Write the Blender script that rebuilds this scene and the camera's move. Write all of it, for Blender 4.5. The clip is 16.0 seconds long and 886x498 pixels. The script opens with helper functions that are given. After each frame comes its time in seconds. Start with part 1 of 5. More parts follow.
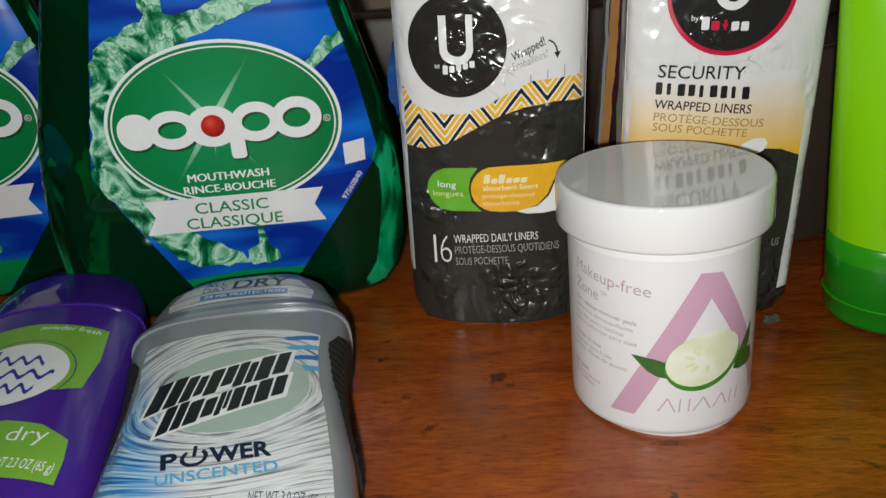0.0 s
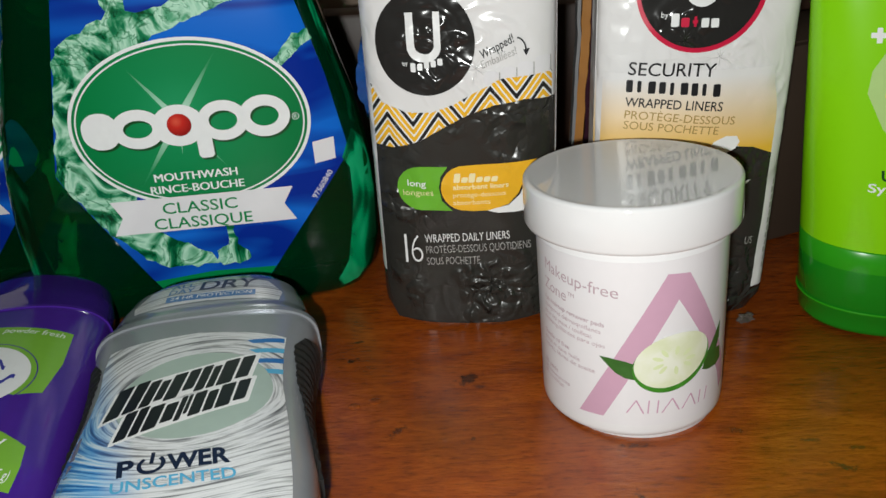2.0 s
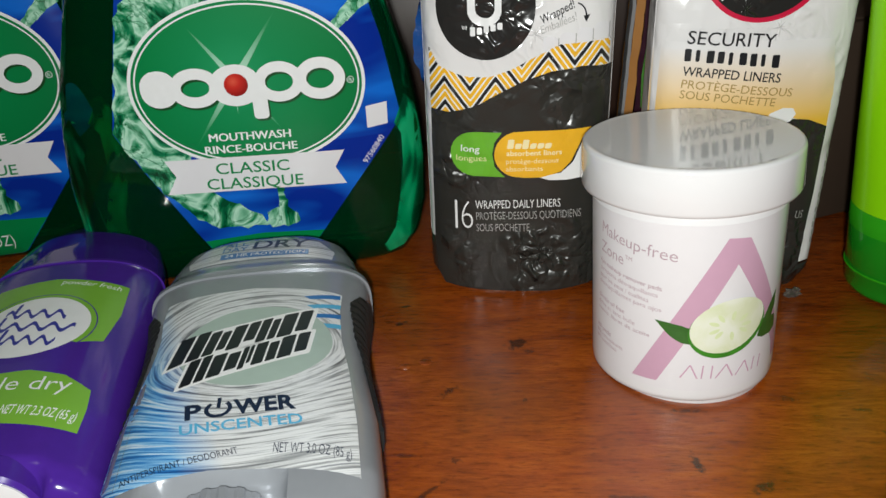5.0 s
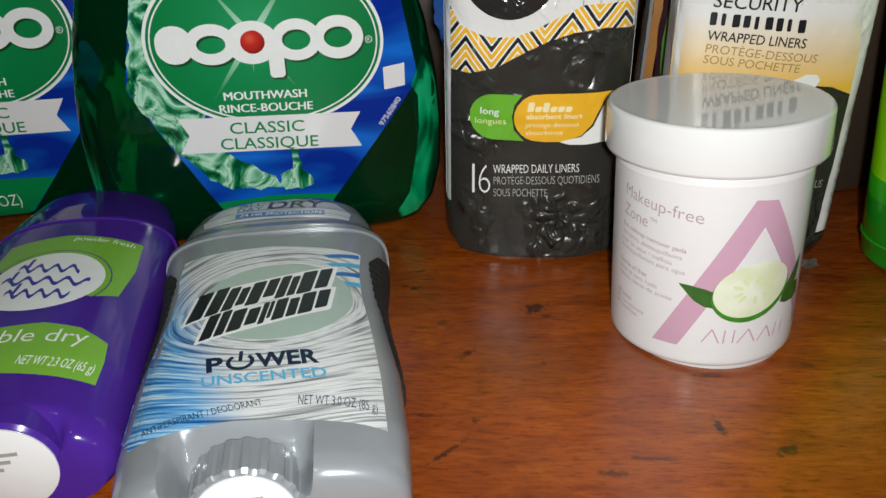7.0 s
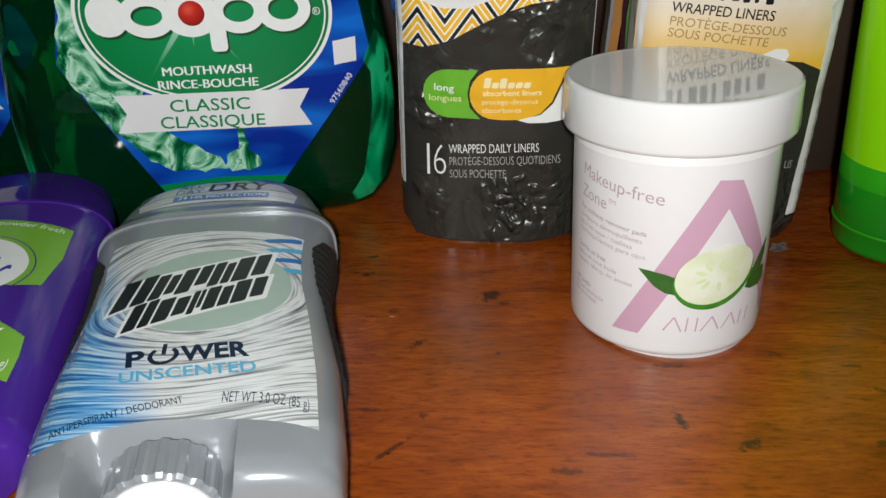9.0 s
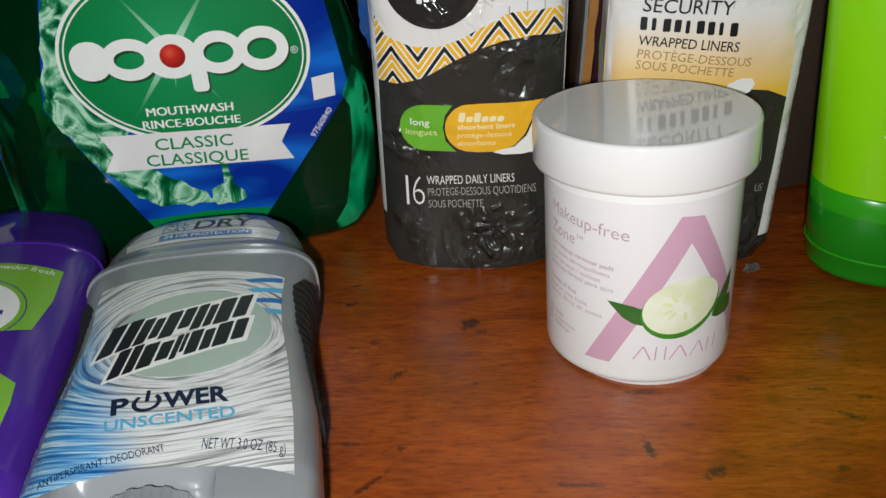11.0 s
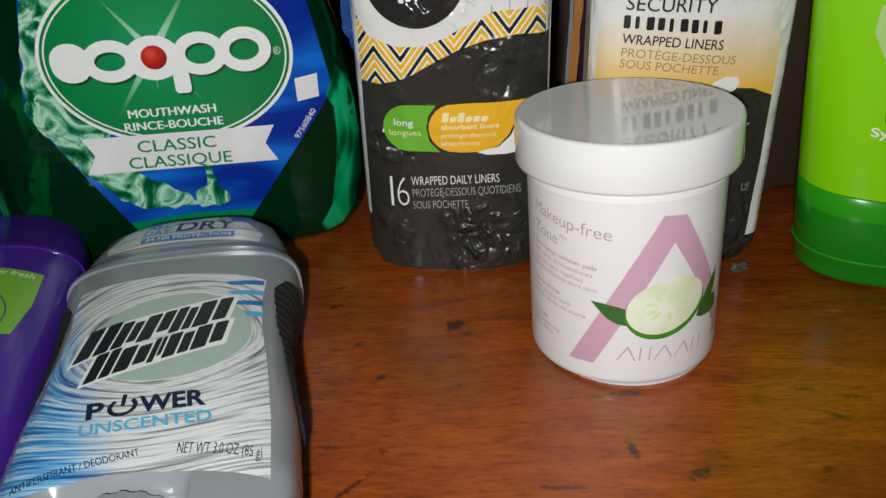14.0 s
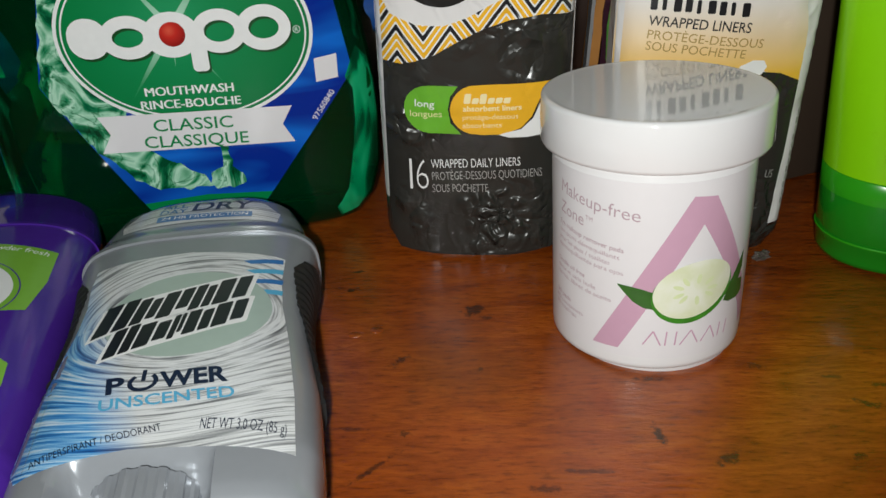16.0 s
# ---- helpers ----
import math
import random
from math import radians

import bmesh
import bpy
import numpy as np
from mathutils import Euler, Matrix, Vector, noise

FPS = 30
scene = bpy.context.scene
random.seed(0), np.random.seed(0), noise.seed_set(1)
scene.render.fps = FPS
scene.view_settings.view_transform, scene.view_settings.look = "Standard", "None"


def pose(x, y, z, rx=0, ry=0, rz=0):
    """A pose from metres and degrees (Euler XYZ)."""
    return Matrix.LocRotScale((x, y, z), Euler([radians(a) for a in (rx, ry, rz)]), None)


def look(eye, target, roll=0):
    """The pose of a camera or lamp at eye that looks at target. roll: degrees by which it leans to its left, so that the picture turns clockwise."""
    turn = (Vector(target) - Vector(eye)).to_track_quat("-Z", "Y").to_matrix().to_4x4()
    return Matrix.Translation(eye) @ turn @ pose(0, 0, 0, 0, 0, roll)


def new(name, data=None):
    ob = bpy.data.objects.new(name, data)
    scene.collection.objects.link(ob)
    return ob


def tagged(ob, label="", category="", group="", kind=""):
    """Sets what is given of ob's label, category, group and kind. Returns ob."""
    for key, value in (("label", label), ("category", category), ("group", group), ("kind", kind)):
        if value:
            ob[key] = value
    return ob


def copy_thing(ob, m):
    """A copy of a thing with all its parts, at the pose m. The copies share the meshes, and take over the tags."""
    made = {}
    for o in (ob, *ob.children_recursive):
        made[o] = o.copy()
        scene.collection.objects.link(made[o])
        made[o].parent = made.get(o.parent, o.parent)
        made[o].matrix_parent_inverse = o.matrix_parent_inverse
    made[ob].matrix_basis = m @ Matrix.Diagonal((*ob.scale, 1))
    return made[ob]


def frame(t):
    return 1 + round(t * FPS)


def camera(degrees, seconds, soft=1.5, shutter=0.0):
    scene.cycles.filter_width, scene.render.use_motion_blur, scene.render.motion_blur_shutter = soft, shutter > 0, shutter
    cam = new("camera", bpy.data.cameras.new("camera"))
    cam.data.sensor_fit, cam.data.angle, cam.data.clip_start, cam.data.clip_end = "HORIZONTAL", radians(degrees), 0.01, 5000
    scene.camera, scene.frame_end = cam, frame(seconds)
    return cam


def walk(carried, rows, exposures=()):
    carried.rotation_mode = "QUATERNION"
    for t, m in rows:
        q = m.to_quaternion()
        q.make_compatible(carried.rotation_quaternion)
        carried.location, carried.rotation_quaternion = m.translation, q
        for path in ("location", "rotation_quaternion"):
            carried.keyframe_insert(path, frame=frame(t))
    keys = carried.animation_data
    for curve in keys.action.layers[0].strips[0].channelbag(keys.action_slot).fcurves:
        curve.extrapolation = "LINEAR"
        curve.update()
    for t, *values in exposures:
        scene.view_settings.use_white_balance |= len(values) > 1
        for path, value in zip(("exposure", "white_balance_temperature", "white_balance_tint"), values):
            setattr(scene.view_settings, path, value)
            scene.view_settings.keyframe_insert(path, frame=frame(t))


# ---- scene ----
cam = camera(57.50, 16.0)
PATH = [
    (0, (0.05737, 0.09577, 0.16671), (0.03929, 0.45268, -0.01299), -3.454),
    (0.5, (0.05868, 0.09810, 0.16541), (0.04165, 0.45472, -0.01495), -3.298),
    (1, (0.05994, 0.09998, 0.16450), (0.04384, 0.45635, -0.01645), -3.198),
    (1.5, (0.05720, 0.09955, 0.16219), (0.04166, 0.45551, -0.01962), -2.966),
    (2, (0.06526, 0.09975, 0.16657), (0.05063, 0.45543, -0.01585), -3.436),
    (2.5, (0.06617, 0.10030, 0.16680), (0.05289, 0.45666, -0.01440), -3.416),
    (3, (0.06950, 0.10146, 0.16862), (0.05612, 0.45782, -0.01257), -3.762),
    (3.5, (0.07242, 0.10395, 0.16877), (0.06023, 0.46076, -0.01161), -4.017),
    (4, (0.07054, 0.10133, 0.16874), (0.05611, 0.45760, -0.01256), -4.013),
    (4.5, (0.05868, 0.09308, 0.16475), (0.04020, 0.44818, -0.01845), -3.202),
    (5, (0.05075, 0.09340, 0.15999), (0.03080, 0.44685, -0.02621), -2.317),
    (5.2, (0.04796, 0.09370, 0.15781), (0.02797, 0.44588, -0.03080), -2.275),
    (7.5, (0.03998, 0.09175, 0.15177), (0.02783, 0.44205, -0.04096), -0.407),
    (8, (0.03811, 0.09441, 0.14970), (0.02899, 0.44476, -0.04310), 0.085),
    (8.5, (0.04338, 0.10227, 0.14408), (0.03542, 0.45151, -0.05077), -0.051),
    (8.7, (0.04745, 0.10480, 0.14410), (0.04008, 0.45251, -0.05349), -0.252),
    (10.8, (0.05755, 0.10271, 0.15730), (0.04911, 0.44815, -0.04419), -1.778),
    (11, (0.05984, 0.10431, 0.15881), (0.05056, 0.44969, -0.04275), -2.060),
    (11.5, (0.06367, 0.10653, 0.16038), (0.05466, 0.45169, -0.04157), -2.345),
    (12, (0.06494, 0.10777, 0.15859), (0.05698, 0.45343, -0.04253), -2.330),
    (12.5, (0.06586, 0.11020, 0.15595), (0.05782, 0.45529, -0.04616), -2.450),
    (13, (0.06736, 0.11112, 0.15550), (0.05905, 0.45590, -0.04714), -2.582),
    (13.5, (0.06641, 0.11111, 0.15425), (0.05965, 0.45630, -0.04775), -2.278),
    (14, (0.06451, 0.10584, 0.15716), (0.05602, 0.45191, -0.04325), -2.331),
    (14.5, (0.06038, 0.10318, 0.15612), (0.05059, 0.44960, -0.04362), -2.236),
    (15, (0.05701, 0.10472, 0.15177), (0.04800, 0.45090, -0.04841), -1.849),
    (15.5, (0.05577, 0.10683, 0.14832), (0.04693, 0.45267, -0.05247), -1.577),
    (16, (0.05729, 0.10623, 0.15048), (0.04939, 0.45244, -0.04973), -1.565),
]
walk(cam, [(t, look(eye, target, roll)) for t, eye, target, roll in PATH],
     [(0, -0.08), (0.5, 0.04), (3, 0.03), (3.5, -0.02), (4, -0.05), (4.5, 0.02), (5.2, 0.12), (7.5, 0.10), (8.7, 0.12), (11, 0.02), (12, -0.03), (12.5, -0.02), (14, -0.03), (15.5, -0.06), (16, -0.06)])

# ---- light: a phone's flash beside the lens in a dim room, plus an added fill ----
world = bpy.data.worlds.new("room_glow")
world.use_nodes = True
world.node_tree.nodes["Background"].inputs[0].default_value = (1.0, 0.88, 0.74, 1)
world.node_tree.nodes["Background"].inputs[1].default_value = 0.12
scene.world = world
flash = bpy.data.lights.new("phone_flash", "SPOT")
flash.spot_size, flash.spot_blend = radians(150), 1.0
flash.energy, flash.shadow_soft_size, flash.color = 3.45, 0.005, (0.965, 1.0, 0.965)
new("phone_flash", flash).matrix_world = look((0.048, 0.062, 0.166), (0.058, 0.370, 0.075))
# unseen overhead fill, added to lift the darks in the closed room
room = bpy.data.lights.new("fill_lamp", "AREA")
room.energy, room.size, room.color = 1.5, 0.35, (1.0, 0.86, 0.68)
new("fill_lamp", room).matrix_world = pose(-0.5, -0.6, 1.60)
scene.view_settings.exposure = 0.0


# ---- materials ----
def mat(name, colour, rough=0.4, metal=0.0, coat=0.0, trans=0.0, ior=1.45, vary=0.06, scale=300.0, bump=0.0, bump_scale=400.0, spec=0.5, sheen=0.0):
    """A principled surface with a faint mottle at two scales and a fine relief."""
    m = bpy.data.materials.new(name)
    m.use_nodes = True
    nt = m.node_tree
    p = nt.nodes["Principled BSDF"]
    p.inputs["Roughness"].default_value = rough
    p.inputs["Metallic"].default_value = metal
    p.inputs["Coat Weight"].default_value = coat
    p.inputs["Coat Roughness"].default_value = 0.08
    p.inputs["Transmission Weight"].default_value = trans
    p.inputs["IOR"].default_value = ior
    p.inputs["Specular IOR Level"].default_value = spec
    tc = nt.nodes.new("ShaderNodeTexCoord")
    n1 = nt.nodes.new("ShaderNodeTexNoise")
    n1.inputs["Scale"].default_value = scale
    n1.inputs["Detail"].default_value = 6
    nt.links.new(tc.outputs["Object"], n1.inputs["Vector"])
    mix = nt.nodes.new("ShaderNodeMix")
    mix.data_type = "RGBA"
    c = list(colour)
    mix.inputs["A"].default_value = (*[v * (1 - vary) for v in c], 1)
    mix.inputs["B"].default_value = (*[min(1, v * (1 + vary)) for v in c], 1)
    nt.links.new(n1.outputs["Fac"], mix.inputs["Factor"])
    nt.links.new(mix.outputs["Result"], p.inputs["Base Color"])
    if bump:
        n2 = nt.nodes.new("ShaderNodeTexNoise")
        n2.inputs["Scale"].default_value = bump_scale
        n2.inputs["Detail"].default_value = 4
        nt.links.new(tc.outputs["Object"], n2.inputs["Vector"])
        b = nt.nodes.new("ShaderNodeBump")
        b.inputs["Strength"].default_value = bump
        b.inputs["Distance"].default_value = 0.001
        nt.links.new(n2.outputs["Fac"], b.inputs["Height"])
        nt.links.new(b.outputs["Normal"], p.inputs["Normal"])
    return m


def creased(m, strength, scale):
    """Adds sharp film creases to a material's relief."""
    nt = m.node_tree
    tc = nt.nodes.new("ShaderNodeTexCoord")
    w = nt.nodes.new("ShaderNodeTexNoise")
    w.inputs["Scale"].default_value, w.inputs["Detail"].default_value = scale * 0.45, 3
    nt.links.new(tc.outputs["Object"], w.inputs["Vector"])
    mix = nt.nodes.new("ShaderNodeMix")
    mix.data_type = "VECTOR"
    mix.inputs["Factor"].default_value = 0.022
    nt.links.new(tc.outputs["Object"], mix.inputs["A"])
    nt.links.new(w.outputs["Color"], mix.inputs["B"])
    v = nt.nodes.new("ShaderNodeTexVoronoi")
    v.feature = "DISTANCE_TO_EDGE"
    v.inputs["Scale"].default_value = scale
    nt.links.new(mix.outputs["Result"], v.inputs["Vector"])
    pat = nt.nodes.new("ShaderNodeTexNoise")
    pat.inputs["Scale"].default_value = 38
    nt.links.new(tc.outputs["Object"], pat.inputs["Vector"])
    mr = nt.nodes.new("ShaderNodeMapRange")
    mr.inputs["From Min"].default_value, mr.inputs["From Max"].default_value = 0.44, 0.58
    nt.links.new(pat.outputs["Fac"], mr.inputs["Value"])
    fold = nt.nodes.new("ShaderNodeTexNoise")
    fold.inputs["Scale"].default_value, fold.inputs["Detail"].default_value, fold.inputs["Distortion"].default_value = scale * 0.75, 2.0, 0.5
    nt.links.new(tc.outputs["Object"], fold.inputs["Vector"])
    mid = nt.nodes.new("ShaderNodeMath")
    mid.operation = "SUBTRACT"
    mid.inputs[1].default_value = 0.5
    nt.links.new(fold.outputs["Fac"], mid.inputs[0])
    ridge = nt.nodes.new("ShaderNodeMath")
    ridge.operation = "ABSOLUTE"
    nt.links.new(mid.outputs[0], ridge.inputs[0])
    both = nt.nodes.new("ShaderNodeMath")
    both.operation = "MULTIPLY_ADD"
    both.inputs[1].default_value = 0.6
    nt.links.new(v.outputs["Distance"], both.inputs[0])
    nt.links.new(ridge.outputs[0], both.inputs[2])
    mu = nt.nodes.new("ShaderNodeMath")
    mu.operation = "MULTIPLY"
    nt.links.new(both.outputs[0], mu.inputs[0])
    nt.links.new(mr.outputs["Result"], mu.inputs[1])
    b = nt.nodes.new("ShaderNodeBump")
    b.inputs["Strength"].default_value, b.inputs["Distance"].default_value = min(1, strength), 0.004 * max(1, strength)
    nt.links.new(mu.outputs[0], b.inputs["Height"])
    p = nt.nodes["Principled BSDF"]
    if p.inputs["Normal"].is_linked:
        nt.links.new(p.inputs["Normal"].links[0].from_socket, b.inputs["Normal"])
    nt.links.new(b.outputs["Normal"], p.inputs["Normal"])
    return m


def pucker(m, centre, reach, deep):
    """Adds creases that run out from one point of a film's front (x, z in metres)."""
    nt, p = m.node_tree, m.node_tree.nodes["Principled BSDF"]
    tc, sep = nt.nodes.new("ShaderNodeTexCoord"), nt.nodes.new("ShaderNodeSeparateXYZ")
    nt.links.new(tc.outputs["Object"], sep.inputs[0])
    dx, dz, ang = (nt.nodes.new("ShaderNodeMath") for _ in range(3))
    dx.operation = dz.operation = "SUBTRACT"
    dx.inputs[1].default_value, dz.inputs[1].default_value = centre
    nt.links.new(sep.outputs["X"], dx.inputs[0])
    nt.links.new(sep.outputs["Z"], dz.inputs[0])
    ang.operation = "ARCTAN2"
    nt.links.new(dz.outputs[0], ang.inputs[0])
    nt.links.new(dx.outputs[0], ang.inputs[1])
    flat, ln = nt.nodes.new("ShaderNodeCombineXYZ"), nt.nodes.new("ShaderNodeVectorMath")
    nt.links.new(dx.outputs[0], flat.inputs["X"])
    nt.links.new(dz.outputs[0], flat.inputs["Y"])
    ln.operation = "LENGTH"
    nt.links.new(flat.outputs["Vector"], ln.inputs[0])
    far = nt.nodes.new("ShaderNodeMath")
    far.operation = "MULTIPLY"
    far.inputs[1].default_value = 120.0
    nt.links.new(ln.outputs["Value"], far.inputs[0])
    polar = nt.nodes.new("ShaderNodeCombineXYZ")
    nt.links.new(ang.outputs[0], polar.inputs["X"])
    nt.links.new(far.outputs[0], polar.inputs["Y"])
    n = nt.nodes.new("ShaderNodeTexNoise")
    n.noise_type = "RIDGED_MULTIFRACTAL"
    n.inputs["Scale"].default_value, n.inputs["Detail"].default_value, n.inputs["Distortion"].default_value = 1.5, 2.0, 0.6
    nt.links.new(polar.outputs["Vector"], n.inputs["Vector"])
    fall = nt.nodes.new("ShaderNodeMapRange")
    fall.inputs["From Min"].default_value, fall.inputs["From Max"].default_value = reach * 0.35, reach
    fall.inputs["To Min"].default_value, fall.inputs["To Max"].default_value = 1.0, 0.0
    nt.links.new(ln.outputs["Value"], fall.inputs["Value"])
    mu, b = nt.nodes.new("ShaderNodeMath"), nt.nodes.new("ShaderNodeBump")
    mu.operation = "MULTIPLY"
    nt.links.new(n.outputs["Fac"], mu.inputs[0])
    nt.links.new(fall.outputs["Result"], mu.inputs[1])
    b.inputs["Strength"].default_value, b.inputs["Distance"].default_value = 0.8, deep
    nt.links.new(mu.outputs[0], b.inputs["Height"])
    nt.links.new(p.inputs["Normal"].links[0].from_socket, b.inputs["Normal"])
    nt.links.new(b.outputs["Normal"], p.inputs["Normal"])


def node(m, kind, **values):
    n = m.node_tree.nodes.new(kind)
    for k, v in values.items():
        n.inputs[k].default_value = v
    return n


def link(m, a, b):
    m.node_tree.links.new(a, b)


def ramp(m, fac, stops):
    r = m.node_tree.nodes.new("ShaderNodeValToRGB")
    e = r.color_ramp.elements
    while len(e) < len(stops):
        e.new(0.5)
    for el, (pos, col) in zip(e, stops):
        el.position, el.color = pos, (*col, 1)
    link(m, fac, r.inputs["Fac"])
    return r.outputs["Color"]


def principled(m):
    return m.node_tree.nodes["Principled BSDF"]


def wood(name, marks):
    """Reddish varnished wood: long grain along x, pores, worn lighter areas, dents and dark stains (x, y, rx, ry, turn, depth)."""
    m = mat(name, (0.2, 0.06, 0.02), rough=0.3, coat=0.6, spec=0.4)
    p = principled(m)
    tc = node(m, "ShaderNodeTexCoord")
    mp = m.node_tree.nodes.new("ShaderNodeMapping")
    mp.inputs["Scale"].default_value = (20, 85, 85)
    link(m, tc.outputs["Object"], mp.inputs["Vector"])
    big = node(m, "ShaderNodeTexNoise", Scale=16.0, Detail=6.0)
    link(m, tc.outputs["Object"], big.inputs["Vector"])
    grain = node(m, "ShaderNodeTexNoise", Scale=1.6, Detail=12.0, Roughness=0.72, Distortion=0.7)
    link(m, mp.outputs["Vector"], grain.inputs["Vector"])
    base = ramp(m, grain.outputs["Fac"], [(0.26, (0.150, 0.027, 0.0038)), (0.42, (0.250, 0.048, 0.0048)), (0.56, (0.312, 0.067, 0.0065)), (0.75, (0.41, 0.100, 0.0095))])
    tone = m.node_tree.nodes.new("ShaderNodeMix")
    tone.data_type, tone.blend_type = "RGBA", "MULTIPLY"
    tone.inputs["Factor"].default_value = 0.75
    link(m, base, tone.inputs["A"])
    link(m, ramp(m, big.outputs["Fac"], [(0.3, (0.55, 0.45, 0.42)), (0.5, (1.0, 0.98, 0.95)), (0.70, (1.40, 1.28, 1.15))]), tone.inputs["B"])
    # short dark pores and flecks
    mp2 = m.node_tree.nodes.new("ShaderNodeMapping")
    mp2.inputs["Scale"].default_value = (170, 800, 800)
    link(m, tc.outputs["Object"], mp2.inputs["Vector"])
    pores = node(m, "ShaderNodeTexNoise", Scale=1.0, Detail=5.0, Roughness=0.65)
    link(m, mp2.outputs["Vector"], pores.inputs["Vector"])
    dark = ramp(m, pores.outputs["Fac"], [(0.34, (0.20, 0.16, 0.16)), (0.44, (0.78, 0.75, 0.74)), (0.56, (1.06, 1.06, 1.06))])
    mul = m.node_tree.nodes.new("ShaderNodeMix")
    mul.data_type, mul.blend_type = "RGBA", "MULTIPLY"
    mul.inputs["Factor"].default_value = 0.5
    link(m, tone.outputs["Result"], mul.inputs["A"])
    link(m, dark, mul.inputs["B"])
    col = mul.outputs["Result"]
    wob = node(m, "ShaderNodeTexNoise", Scale=420.0, Detail=7.0, Roughness=0.65)
    link(m, tc.outputs["Object"], wob.inputs["Vector"])
    for x, y, rx, ry, turn, depth in marks:
        q = m.node_tree.nodes.new("ShaderNodeMapping")
        q.vector_type = "TEXTURE"
        q.inputs["Location"].default_value = (x, y, 0)
        q.inputs["Rotation"].default_value = (0, 0, radians(turn))
        q.inputs["Scale"].default_value = (rx * 0.85, ry * 0.85, 1)
        link(m, tc.outputs["Object"], q.inputs["Vector"])
        ln = m.node_tree.nodes.new("ShaderNodeVectorMath")
        ln.operation = "LENGTH"
        link(m, q.outputs["Vector"], ln.inputs[0])
        ad = m.node_tree.nodes.new("ShaderNodeMath")
        ad.operation = "MULTIPLY_ADD"
        ad.inputs[1].default_value, ad.inputs[2].default_value = 4.2, -2.1
        link(m, wob.outputs["Fac"], ad.inputs[0])
        sm = m.node_tree.nodes.new("ShaderNodeMath")
        link(m, ln.outputs["Value"], sm.inputs[0])
        link(m, ad.outputs[0], sm.inputs[1])
        fall = node(m, "ShaderNodeMapRange", **{"From Min": 0.45, "From Max": 1.15, "To Min": depth * 0.85, "To Max": 0.0})
        link(m, sm.outputs[0], fall.inputs["Value"])
        st = m.node_tree.nodes.new("ShaderNodeMix")
        st.data_type = "RGBA"
        st.inputs["B"].default_value = (0.014, 0.007, 0.005, 1)
        link(m, fall.outputs["Result"], st.inputs["Factor"])
        link(m, col, st.inputs["A"])
        col = st.outputs["Result"]
    link(m, col, p.inputs["Base Color"])
    rg = node(m, "ShaderNodeTexNoise", Scale=55.0, Detail=8.0, Roughness=0.7)
    link(m, tc.outputs["Object"], rg.inputs["Vector"])
    rr = node(m, "ShaderNodeMapRange", **{"From Min": 0.3, "From Max": 0.7, "To Min": 0.05, "To Max": 0.17})
    link(m, rg.outputs["Fac"], rr.inputs["Value"])
    link(m, rr.outputs["Result"], p.inputs["Roughness"])
    rc = node(m, "ShaderNodeMapRange", **{"From Min": 0.3, "From Max": 0.7, "To Min": 0.03, "To Max": 0.11})
    link(m, rg.outputs["Fac"], rc.inputs["Value"])
    link(m, rc.outputs["Result"], p.inputs["Coat Roughness"])
    bp = node(m, "ShaderNodeBump", Strength=0.6, Distance=0.0007)
    hh = m.node_tree.nodes.new("ShaderNodeMath")
    link(m, pores.outputs["Fac"], hh.inputs[0])
    link(m, rg.outputs["Fac"], hh.inputs[1])
    link(m, hh.outputs[0], bp.inputs["Height"])
    link(m, bp.outputs["Normal"], p.inputs["Normal"])
    lacquer = node(m, "ShaderNodeBump", Strength=0.16, Distance=0.0007)
    link(m, hh.outputs[0], lacquer.inputs["Height"])
    link(m, lacquer.outputs["Normal"], p.inputs["Coat Normal"])
    return m


def splash(name):
    """Printed splash of liquid: glassy mint folds with deep green veins and pale lights."""
    m = mat(name, (0.3, 0.6, 0.4), rough=0.25, spec=0.25)
    tc = node(m, "ShaderNodeTexCoord")
    n = node(m, "ShaderNodeTexNoise", Scale=64.0, Detail=6.0, Roughness=0.5, Distortion=1.7)
    link(m, tc.outputs["Object"], n.inputs["Vector"])
    body = ramp(m, n.outputs["Fac"], [(0.36, (0.0, 0.06, 0.022)), (0.43, (0.008, 0.18, 0.07)), (0.475, (0.10, 0.36, 0.20)), (0.53, (0.44, 0.70, 0.54)), (0.58, (0.24, 0.52, 0.35)), (0.65, (0.01, 0.20, 0.08)), (0.70, (0.0, 0.09, 0.035))])
    v = node(m, "ShaderNodeTexNoise", Scale=58.0, Detail=4.0, Roughness=0.5, Distortion=2.6)
    link(m, tc.outputs["Object"], v.inputs["Vector"])
    vein = ramp(m, v.outputs["Fac"], [(0.455, (1.0, 1.0, 1.0)), (0.478, (0.10, 0.38, 0.24)), (0.492, (0.06, 0.30, 0.18)), (0.505, (1.25, 1.15, 1.2)), (0.54, (1.0, 1.0, 1.0))])
    mul = m.node_tree.nodes.new("ShaderNodeMix")
    mul.data_type, mul.blend_type = "RGBA", "MULTIPLY"
    mul.inputs["Factor"].default_value = 0.75
    link(m, body, mul.inputs["A"])
    link(m, vein, mul.inputs["B"])
    link(m, mul.outputs["Result"], principled(m).inputs["Base Color"])
    return m


